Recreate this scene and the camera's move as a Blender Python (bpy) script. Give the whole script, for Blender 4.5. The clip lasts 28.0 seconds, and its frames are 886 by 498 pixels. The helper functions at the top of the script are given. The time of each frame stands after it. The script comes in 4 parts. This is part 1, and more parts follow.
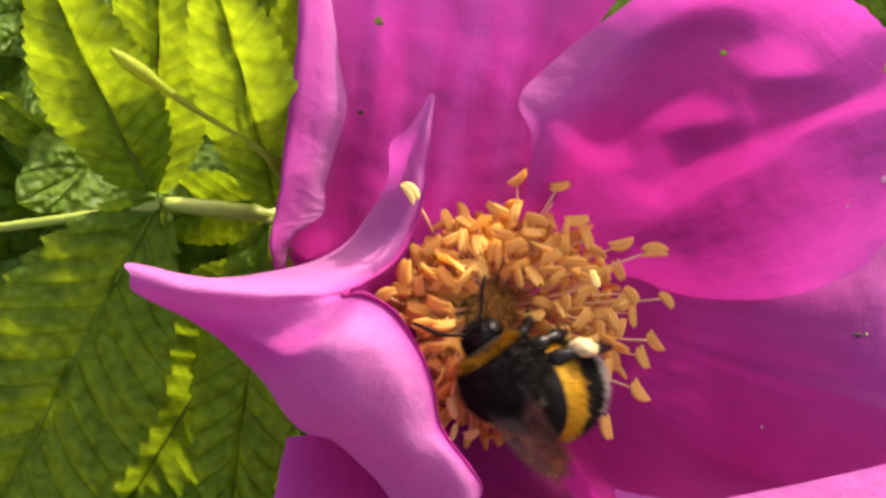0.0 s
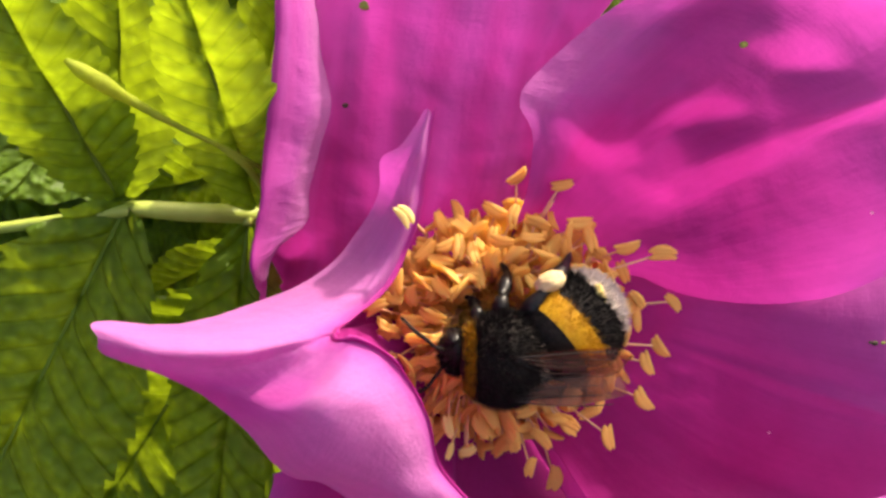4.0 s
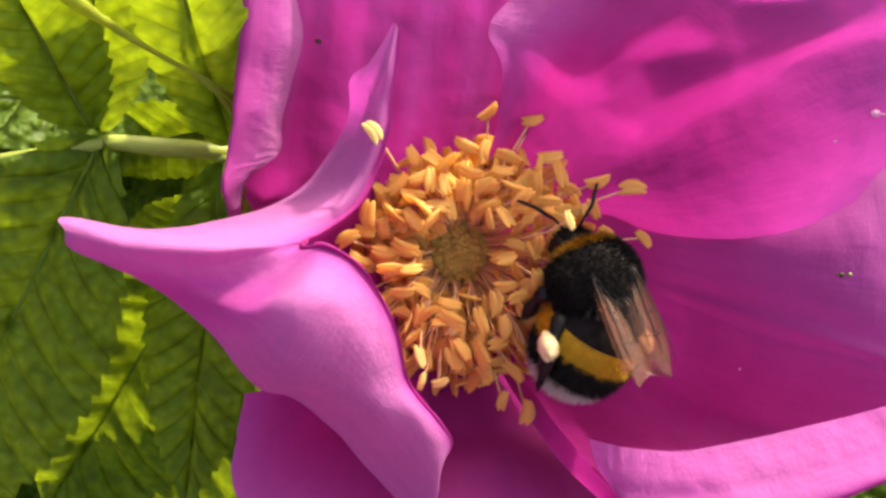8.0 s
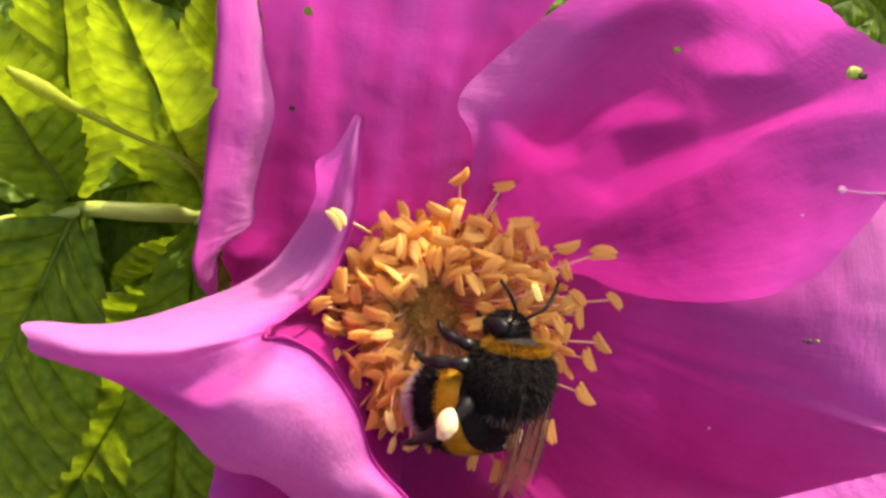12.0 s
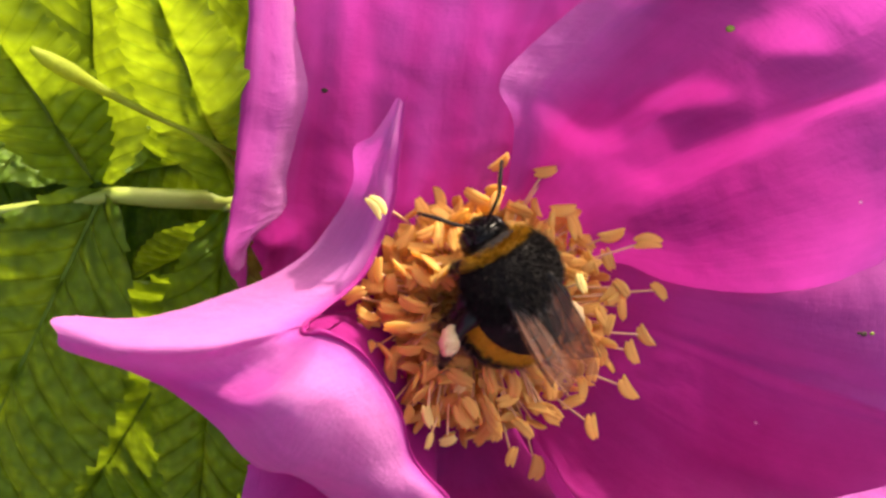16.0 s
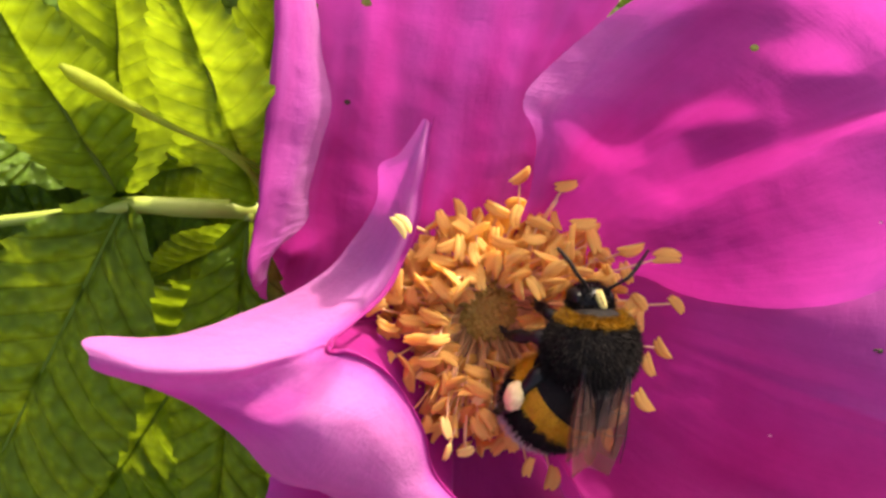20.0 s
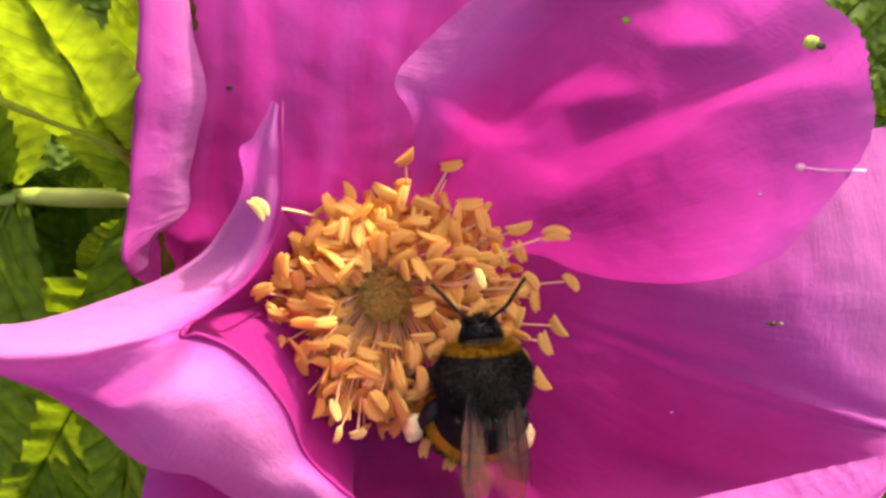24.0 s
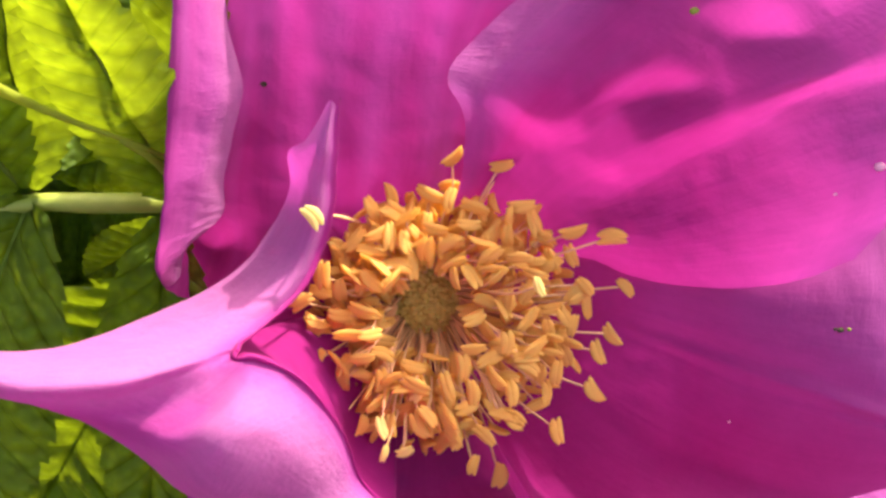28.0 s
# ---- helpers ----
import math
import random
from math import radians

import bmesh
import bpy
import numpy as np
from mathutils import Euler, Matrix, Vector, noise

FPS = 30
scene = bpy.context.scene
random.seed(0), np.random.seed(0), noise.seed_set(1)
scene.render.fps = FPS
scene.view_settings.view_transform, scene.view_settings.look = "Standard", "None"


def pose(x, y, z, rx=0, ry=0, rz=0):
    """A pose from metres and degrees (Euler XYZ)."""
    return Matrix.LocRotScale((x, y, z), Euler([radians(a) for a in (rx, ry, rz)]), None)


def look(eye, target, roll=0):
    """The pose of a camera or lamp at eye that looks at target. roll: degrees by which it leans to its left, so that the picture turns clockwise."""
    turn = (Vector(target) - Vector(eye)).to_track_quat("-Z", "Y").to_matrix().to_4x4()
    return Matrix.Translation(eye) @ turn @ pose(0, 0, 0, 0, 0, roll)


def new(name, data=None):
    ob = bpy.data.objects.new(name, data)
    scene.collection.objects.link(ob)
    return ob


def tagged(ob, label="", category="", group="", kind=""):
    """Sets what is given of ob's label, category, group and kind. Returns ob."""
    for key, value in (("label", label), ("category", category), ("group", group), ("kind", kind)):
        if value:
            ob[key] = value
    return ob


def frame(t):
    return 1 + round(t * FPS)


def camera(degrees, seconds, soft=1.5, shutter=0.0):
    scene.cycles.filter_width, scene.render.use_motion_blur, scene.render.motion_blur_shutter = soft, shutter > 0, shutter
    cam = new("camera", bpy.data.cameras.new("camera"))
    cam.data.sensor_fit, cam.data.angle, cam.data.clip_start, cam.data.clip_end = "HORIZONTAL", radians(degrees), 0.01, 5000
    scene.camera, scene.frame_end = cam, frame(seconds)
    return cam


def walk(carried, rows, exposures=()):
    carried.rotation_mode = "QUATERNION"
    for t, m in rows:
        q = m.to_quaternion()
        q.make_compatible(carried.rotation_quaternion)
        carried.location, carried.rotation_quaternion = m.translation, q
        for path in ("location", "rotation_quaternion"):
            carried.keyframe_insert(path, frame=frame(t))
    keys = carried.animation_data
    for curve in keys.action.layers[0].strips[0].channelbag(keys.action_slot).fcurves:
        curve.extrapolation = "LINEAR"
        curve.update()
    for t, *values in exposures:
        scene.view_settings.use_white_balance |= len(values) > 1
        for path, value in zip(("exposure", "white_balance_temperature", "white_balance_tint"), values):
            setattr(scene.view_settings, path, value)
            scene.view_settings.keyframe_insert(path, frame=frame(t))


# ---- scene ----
# ---------------------------------------------------------------- camera
cam = camera(48.5, 28.0, 2.8, 0.4)
EYE, TILT = 0.75, -40.0
BASE = pose(0, 0, EYE, TILT)
PATH = [
    (0, -2.449, 1.341, 1.082, -0.034, 0.013, -1.706),
    (0.5, -0.706, 2.914, -0.458, -0.491, 0.101, -1.135),
    (1, 0.646, 3.818, 0.336, -1.470, 0.989, -0.716),
    (1.5, -0.256, 5.070, 3.706, -3.344, 0.962, -1.476),
    (2, -0.884, 5.411, 4.023, -3.469, 0.719, -2.105),
    (2.5, -0.175, 5.588, 3.135, -3.012, 0.680, -1.805),
    (3, -0.551, 5.998, 3.829, -3.190, 0.423, -2.100),
    (3.5, -3.357, 6.239, 9.111, -5.705, 0.312, -3.111),
    (5.5, -3.731, 8.890, 10.299, -7.093, 0.203, -2.877),
    (6, -2.373, 7.879, 9.712, -7.175, 0.411, -2.218),
    (6.5, 0.329, 6.008, 5.398, -5.620, 0.217, -1.775),
    (7, -1.674, 5.039, 4.671, -5.414, 0.174, -3.001),
    (7.5, -3.999, 6.107, 6.035, -6.246, 0.257, -4.163),
    (8, -2.208, 5.966, 3.056, -5.047, 0.409, -3.628),
    (8.5, -3.182, 5.563, 2.720, -4.478, 0.347, -4.036),
    (9, -1.776, 2.908, 4.527, -4.961, 0.411, -4.110),
    (9.5, 1.945, 3.072, 2.935, -4.213, 0.691, -3.679),
    (10, 2.409, 5.072, 5.945, -5.181, 0.437, -3.432),
    (10.5, 1.131, 6.590, 10.360, -7.053, 0.159, -3.857),
    (11, 1.445, 8.013, 10.322, -7.893, 0.389, -3.673),
    (11.5, 1.536, 6.035, 11.681, -7.330, -0.612, -2.499),
    (12, 1.519, 5.494, 11.138, -7.176, 0.225, -2.529),
    (12.5, 2.551, 4.626, 8.433, -5.728, 0.144, -2.455),
    (14.5, 0.583, 6.878, 10.155, -7.490, 0.607, -1.982),
    (15, -1.379, 6.769, 12.724, -8.079, 0.482, -2.491),
    (15.5, -0.043, 6.704, 11.036, -7.705, 0.213, -1.967),
    (16, -0.603, 8.651, 11.326, -8.289, 0.242, -1.994),
    (16.5, -0.741, 9.641, 12.073, -8.447, -0.267, -1.955),
    (17, -0.030, 7.591, 10.729, -7.610, 0.695, -1.906),
    (17.5, 0.946, 7.845, 10.843, -7.905, 0.394, -1.186),
    (18, 0.037, 8.372, 11.178, -8.175, 0.798, -1.465),
    (18.5, -2.224, 9.002, 12.139, -8.609, 0.298, -2.250),
    (19, -3.769, 8.127, 12.465, -8.820, 0.596, -3.170),
    (19.5, -1.536, 8.527, 13.240, -8.887, -0.095, -1.842),
    (20, -2.074, 8.696, 13.836, -9.452, -0.442, -1.826),
    (20.5, -4.319, 8.431, 14.441, -9.571, -0.309, -3.220),
    (21, 0.259, 4.592, 12.409, -8.417, 0.064, -3.214),
    (21.5, 7.584, 4.190, 9.081, -7.037, 0.709, -1.401),
    (23.5, 10.148, 7.260, 12.805, -10.286, 0.630, -0.186),
    (24, 8.688, 8.404, 13.090, -9.995, 1.276, -0.481),
    (24.5, 6.330, 10.705, 9.769, -10.019, 1.990, -0.847),
    (25, 7.328, 9.853, 9.656, -9.690, 1.460, -0.605),
    (25.5, 6.928, 9.785, 11.064, -9.834, 1.657, -1.066),
    (26, 5.918, 10.759, 11.218, -9.882, 2.122, -1.075),
    (26.5, 5.424, 13.529, 10.837, -10.001, 1.639, -0.738),
    (27, 2.915, 13.052, 12.826, -10.497, 1.489, -1.760),
    (27.5, 1.156, 14.866, 15.453, -11.684, 1.343, -2.779),
    (28, 2.725, 13.316, 13.916, -10.916, 1.464, -2.496),
]
walk(cam, [(t, BASE @ pose(x / 1000, y / 1000, z / 1000, 90 + pitch, roll, yaw)) for t, x, y, z, pitch, roll, yaw in PATH], [(0.0, 1.87, 8000, 8), (9.0, 1.93, 8000, 8), (15.0, 1.96, 8000, 8), (21.0, 1.99, 8000, 8), (24.0, 2.08, 8000, 8), (28.0, 2.05, 8000, 8)])

# the flower's own frame: x across, y up along the bowl, z out of the bowl, origin in the heart
FLOWER = BASE @ pose(0, 0, 0, 90) @ pose(0.0043, -0.0045, -0.088)
MM = 0.001

# ---------------------------------------------------------------- light
SUN_DIR = (FLOWER.to_3x3() @ Vector((0.48, 0.86, 0.08))).normalized()
world = bpy.data.worlds.new("sky")
scene.world = world
world.use_nodes = True
sky = world.node_tree.nodes.new("ShaderNodeTexSky")
sky.sky_type, sky.sun_disc = "NISHITA", False
sky.air_density, sky.dust_density = 0.5, 5.0
sky.sun_elevation = math.asin(SUN_DIR.z)
sky.sun_rotation = math.atan2(SUN_DIR.x, SUN_DIR.y)
world.node_tree.links.new(sky.outputs[0], world.node_tree.nodes["Background"].inputs[0])
world.node_tree.nodes["Background"].inputs[1].default_value = 0.15
sun = new("sun", bpy.data.lights.new("sun", "SUN"))
sun.data.energy, sun.data.angle, sun.data.color = 2.1, radians(0.6), (1.0, 0.96, 0.9)
sun.matrix_world = look(SUN_DIR * 3, (0, 0, 0))


# ---------------------------------------------------------------- materials
def nodes_of(name):
    m = bpy.data.materials.new(name)
    m.use_nodes = True
    m.node_tree.nodes.clear()
    return m, m.node_tree.nodes, m.node_tree.links


def coords(N, L, scale=(1, 1, 1), uv=False):
    tc = N.new("ShaderNodeTexCoord")
    mp = N.new("ShaderNodeMapping")
    mp.inputs["Scale"].default_value = scale
    L.new(tc.outputs["UV" if uv else "Object"], mp.inputs[0])
    return mp.outputs[0]


def noise_tex(N, L, vec, scale, detail=4.0, rough=0.55):
    n = N.new("ShaderNodeTexNoise")
    n.inputs["Scale"].default_value = scale
    n.inputs["Detail"].default_value = detail
    n.inputs["Roughness"].default_value = rough
    L.new(vec, n.inputs["Vector"])
    return n.outputs["Fac"]


def ramp(N, L, fac, stops):
    r = N.new("ShaderNodeValToRGB")
    els = r.color_ramp.elements
    while len(els) < len(stops):
        els.new(0.5)
    for e, (p, c) in zip(els, stops):
        e.position, e.color = p, (*c, 1)
    L.new(fac, r.inputs[0])
    return r.outputs[0]


def mix(N, L, fac, a, b, mode="MIX"):
    m = N.new("ShaderNodeMix")
    m.data_type, m.blend_type = "RGBA", mode
    for sock, v in ((m.inputs["Factor"], fac), (m.inputs["A"], a), (m.inputs["B"], b)):
        if isinstance(v, (int, float)):
            sock.default_value = v
        elif isinstance(v, tuple):
            sock.default_value = (*v, 1)
        else:
            L.new(v, sock)
    return m.outputs["Result"]


def bump(N, L, height, dist, strength=1.0, under=None):
    b = N.new("ShaderNodeBump")
    b.inputs["Distance"].default_value = dist
    b.inputs["Strength"].default_value = strength
    L.new(height, b.inputs["Height"])
    if under is not None:
        L.new(under, b.inputs["Normal"])
    return b.outputs[0]


def leafy(name, face, through_colour, share, gloss, bumps, tint=0.35, vein=None, pinnate=False, sheen=0.0, margin=None, margin_through=None):
    """A thin living sheet: a glossy face and light that comes through it."""
    m, N, L = nodes_of(name)
    vec = coords(N, L)
    uv = coords(N, L, uv=True)
    big = noise_tex(N, L, vec, 90, 3)
    fine = noise_tex(N, L, vec, 900, 5, 0.65)
    both = mix(N, L, 0.5, big, fine)
    shade = ramp(N, L, both, [(0.3, tuple(1 - tint for _ in range(3))), (0.7, (1, 1, 1))])
    if margin:
        # pigment thins out from the claw to the margin; painted sun and shade ride on it
        rim_and_light = N.new("ShaderNodeAttribute")
        rim_and_light.attribute_name = "rim_and_light"
        edge = mix(N, L, 0.25, rim_and_light.outputs["Fac"], big)
        face = ramp(N, L, edge, [(0.3, face), (0.8, margin), (1.0, tuple(0.86 * m_ + 0.14 * w_ for m_, w_ in zip(margin, (0.9, 0.72, 0.9))))])
        through_colour = ramp(N, L, edge, [(0.3, through_colour), (0.85, margin_through)])
    c1 = mix(N, L, 1.0, face, shade, "MULTIPLY")
    c2 = mix(N, L, 1.0, through_colour, shade, "MULTIPLY")
    nrm = None
    for scale, dist in bumps:
        nrm = bump(N, L, noise_tex(N, L, vec, scale, 4), dist, 1.0, nrm)
    if vein:
        sx, sy, dist, amount = vein
        streak = noise_tex(N, L, coords(N, L, (sx, sy, 1), uv=True), 1.0, 5, 0.7)
        nrm = bump(N, L, streak, dist, 1.0, nrm)
        lines = ramp(N, L, streak, [(0.3, (1 - amount, 1 - amount, 1 - amount)), (0.62, (1, 1, 1))])
        c1 = mix(N, L, 1.0, c1, lines, "MULTIPLY")
        c2 = mix(N, L, 1.0, c2, lines, "MULTIPLY")
    if margin:
        fold = noise_tex(N, L, coords(N, L, (26, 7, 1), uv=True), 1.0, 6, 0.75)
        nrm = bump(N, L, mix(N, L, 1.0, fold, rim_and_light.outputs["Fac"], "MULTIPLY"), 0.00014, 1.0, nrm)
    if pinnate:
        # side veins run where the first coordinate is whole, the midrib where the second is nought
        sep = N.new("ShaderNodeSeparateXYZ")
        L.new(uv, sep.inputs[0])
        pp = N.new("ShaderNodeMath")
        pp.operation = "PINGPONG"
        pp.inputs[1].default_value = 0.5
        L.new(sep.outputs[0], pp.inputs[0])
        ab = N.new("ShaderNodeMath")
        ab.operation = "ABSOLUTE"
        L.new(sep.outputs[1], ab.inputs[0])
        side = ramp(N, L, pp.outputs[0], [(0.0, (0, 0, 0)), (0.1, (0.9, 0.9, 0.9)), (0.5, (1, 1, 1))])
        rib = ramp(N, L, ab.outputs[0], [(0.0, (0, 0, 0)), (0.05, (1, 1, 1))])
        both = mix(N, L, 1.0, side, rib, "MULTIPLY")
        cells = N.new("ShaderNodeTexVoronoi")
        cells.feature = "SMOOTH_F1"
        cells.inputs["Scale"].default_value = 1150
        L.new(vec, cells.inputs["Vector"])
        nrm = bump(N, L, cells.outputs["Distance"], -0.0011, 0.9, nrm)
        nrm = bump(N, L, both, 0.0005, 1.0, nrm)
        pale = ramp(N, L, both, [(0.0, (0.86, 0.88, 0.86)), (0.4, (1, 1, 1))])
        c1 = mix(N, L, 1.0, c1, pale, "MULTIPLY")
        dim = ramp(N, L, both, [(0.0, (0.8, 0.84, 0.78)), (0.6, (1, 1, 1))])
        c2 = mix(N, L, 1.0, c2, dim, "MULTIPLY")
        # fine veins between puckered cells; the cells' relief light is painted in too
        net = ramp(N, L, cells.outputs["Distance"], [(0.2, (1.3, 1.3, 1.25)), (0.75, (0.74, 0.76, 0.66))])
        c1 = mix(N, L, 1.0, c1, net, "MULTIPLY")
        c2 = mix(N, L, 1.0, c2, net, "MULTIPLY")
    p = N.new("ShaderNodeBsdfPrincipled")
    p.inputs["Roughness"].default_value = gloss
    p.inputs["Specular IOR Level"].default_value = 0.22 if pinnate else 0.15
    t = N.new("ShaderNodeBsdfTranslucent")
    if sheen:
        p.inputs["Sheen Weight"].default_value = sheen
        p.inputs["Sheen Roughness"].default_value = 0.45
        p.inputs["Sheen Tint"].default_value = (1.0, 0.72, 1.0, 1)
    L.new(c1, p.inputs["Base Color"])
    L.new(c2, t.inputs[0])
    if nrm is not None:
        L.new(nrm, p.inputs["Normal"])
        if not pinnate:
            L.new(nrm, t.inputs["Normal"])
    mx = N.new("ShaderNodeMixShader")
    mx.inputs[0].default_value = share
    L.new(p.outputs[0], mx.inputs[1])
    L.new(t.outputs[0], mx.inputs[2])
    out = N.new("ShaderNodeOutputMaterial")
    L.new(mx.outputs[0], out.inputs[0])
    return m


def solid(name, colour, dark, rough=0.5, scale=600, bump_mm=0.05, metal=0.0, spec=0.5, sub=0.0):
    m, N, L = nodes_of(name)
    vec = coords(N, L)
    f = noise_tex(N, L, vec, scale, 5, 0.6)
    r = N.new("ShaderNodeObjectInfo")
    c = ramp(N, L, f, [(0.32, dark), (0.68, colour)])
    vary = ramp(N, L, r.outputs["Random"], [(0.0, (0.78, 0.74, 0.7)), (1.0, (1, 1, 1))])
    c = mix(N, L, 1.0, c, vary, "MULTIPLY")
    p = N.new("ShaderNodeBsdfPrincipled")
    p.inputs["Roughness"].default_value = rough
    p.inputs["Metallic"].default_value = metal
    p.inputs["Specular IOR Level"].default_value = spec
    if sub:
        p.inputs["Subsurface Weight"].default_value = sub
        p.inputs["Subsurface Radius"].default_value = (0.001, 0.0006, 0.0003)
        p.inputs["Subsurface Scale"].default_value = 0.8
    L.new(c, p.inputs["Base Color"])
    L.new(bump(N, L, f, bump_mm * MM), p.inputs["Normal"])
    out = N.new("ShaderNodeOutputMaterial")
    L.new(p.outputs[0], out.inputs[0])
    return m


PETAL = leafy("petal", (0.54, 0.026, 0.31), (0.36, 0.018, 0.215), 0.55, 0.6, [(220, 0.00022), (900, 0.00003)], 0.14, (1.2, 26, 0.00005, 0.1), False, 0.12, (0.62, 0.115, 0.53), (0.48, 0.05, 0.385))
LEAF = leafy("leaf", (0.07, 0.13, 0.012), (0.35, 0.47, 0.02), 0.42, 0.55, [(2600, 0.00008)], 0.22, None, True)
LEAF_FAR = leafy("leaf_far", (0.10, 0.18, 0.03), (0.55, 0.70, 0.04), 0.45, 0.45, [(500, 0.0003)], 0.4, None, True)
SEPAL = leafy("sepal", (0.36, 0.44, 0.05), (0.65, 0.72, 0.05), 0.4, 0.6, [(900, 0.0002)], 0.4)
STEM = solid("stem", (0.34, 0.42, 0.13), (0.24, 0.33, 0.08), 0.5, 400, 0.1)
MIDRIB = solid("midrib", (0.13, 0.2, 0.03), (0.09, 0.15, 0.02), 0.85, 400, 0.1, 0.0, 0.1)
RACHIS = solid("rachis", (0.36, 0.45, 0.08), (0.28, 0.37, 0.05), 0.5, 400, 0.1)
ANTHER = leafy("anther", (0.97, 0.69, 0.24), (0.98, 0.70, 0.22), 0.6, 0.6, [(1500, 0.00005)], 0.06)
# paler copy of the anther colour, sunlight painted in
ANTHER_SUNLIT = leafy("anther_sunlit", (0.95, 0.82, 0.36), (0.96, 0.8, 0.3), 0.5, 0.6, [(1500, 0.00005)], 0.06)
FILAMENT = solid("filament", (0.96, 0.62, 0.34), (0.92, 0.54, 0.28), 0.5, 900, 0.03)
PISTIL = solid("pistil", (0.72, 0.50, 0.13), (0.56, 0.40, 0.09), 0.6, 1500, 0.15)
FUR_BLACK = solid("fur_black", (0.022, 0.018, 0.017), (0.010, 0.009, 0.009), 0.7, 1500, 0.1, 0.0, 0.1)
FUR_YELLOW = solid("fur_yellow", (0.62, 0.35, 0.012), (0.46, 0.23, 0.008), 0.6, 1500, 0.1, 0.0, 0.3)
FUR_AMBER = solid("fur_amber", (0.4, 0.2, 0.008), (0.28, 0.13, 0.006), 0.6, 1500, 0.1, 0.0, 0.2)
FUR_GLINT = solid("fur_glint", (0.42, 0.36, 0.32), (0.25, 0.21, 0.19), 0.6, 1500, 0.1)
FUR_WHITE = solid("fur_white", (0.66, 0.58, 0.54), (0.5, 0.44, 0.4), 0.6, 1500, 0.1)
SHELL = solid("shell", (0.014, 0.012, 0.012), (0.008, 0.007, 0.007), 0.34, 1200, 0.04, 0.0, 0.28)
POLLEN = solid("pollen", (0.82, 0.66, 0.38), (0.66, 0.48, 0.24), 0.8, 2500, 0.15)
SOIL = solid("soil", (0.09, 0.06, 0.04), (0.03, 0.02, 0.014), 0.95, 60, 4.0)


def wing_material():
    m, N, L = nodes_of("wing")
    vec = coords(N, L, (260, 900, 900))
    f = noise_tex(N, L, vec, 1.0, 3)
    p = N.new("ShaderNodeBsdfPrincipled")
    p.inputs["Base Color"].default_value = (0.2, 0.1, 0.07, 1)
    p.inputs["Roughness"].default_value = 0.3
    p.inputs["Specular IOR Level"].default_value = 0.5
    L.new(bump(N, L, f, 0.0002), p.inputs["Normal"])
    t = N.new("ShaderNodeBsdfTransparent")
    t.inputs[0].default_value = (0.78, 0.56, 0.5, 1)
    mx = N.new("ShaderNodeMixShader")
    mx.inputs[0].default_value = 0.68
    L.new(p.outputs[0], mx.inputs[1])
    L.new(t.outputs[0], mx.inputs[2])
    out = N.new("ShaderNodeOutputMaterial")
    L.new(mx.outputs[0], out.inputs[0])
    return m


WING = wing_material()


# ---------------------------------------------------------------- mesh helpers
def thing(name, m, label, category, group="", kind=""):
    ob = tagged(new(name), label, category, group, kind)
    ob.empty_display_size = 0.005
    ob.matrix_world = m
    return ob


def mesh_from(name, verts, faces, material, smooth=True, uvs=None):
    me = bpy.data.meshes.new(name)
    me.from_pydata([tuple(v) for v in verts], [], faces)
    me.materials.append(material)
    if uvs is not None:
        layer = me.uv_layers.new(name="uv")
        for loop in me.loops:
            layer.data[loop.index].uv = uvs[loop.vertex_index]
    me.polygons.foreach_set("use_smooth", [smooth] * len(me.polygons))
    me.update()
    return me


def part(name, me, parent, label="", m=None, kind=""):
    ob = tagged(new(name, me), label, "", "", kind)
    ob.parent = parent
    if m is not None:
        ob.matrix_basis = m
    return ob


def spline(points, n):
    """n + 1 points evenly along a smooth curve through the given ones."""
    p = np.array(points, float)
    p = np.vstack([2 * p[0] - p[1], p, 2 * p[-1] - p[-2]])
    out = []
    for s in np.linspace(0, len(p) - 3, n + 1):
        i = min(int(s), len(p) - 4)
        f = s - i
        a, b, c, d = p[i:i + 4]
        out.append(0.5 * (2 * b + (c - a) * f + (2 * a - 5 * b + 4 * c - d) * f * f + (3 * b - a - 3 * c + d) * f ** 3))
    return np.array(out)


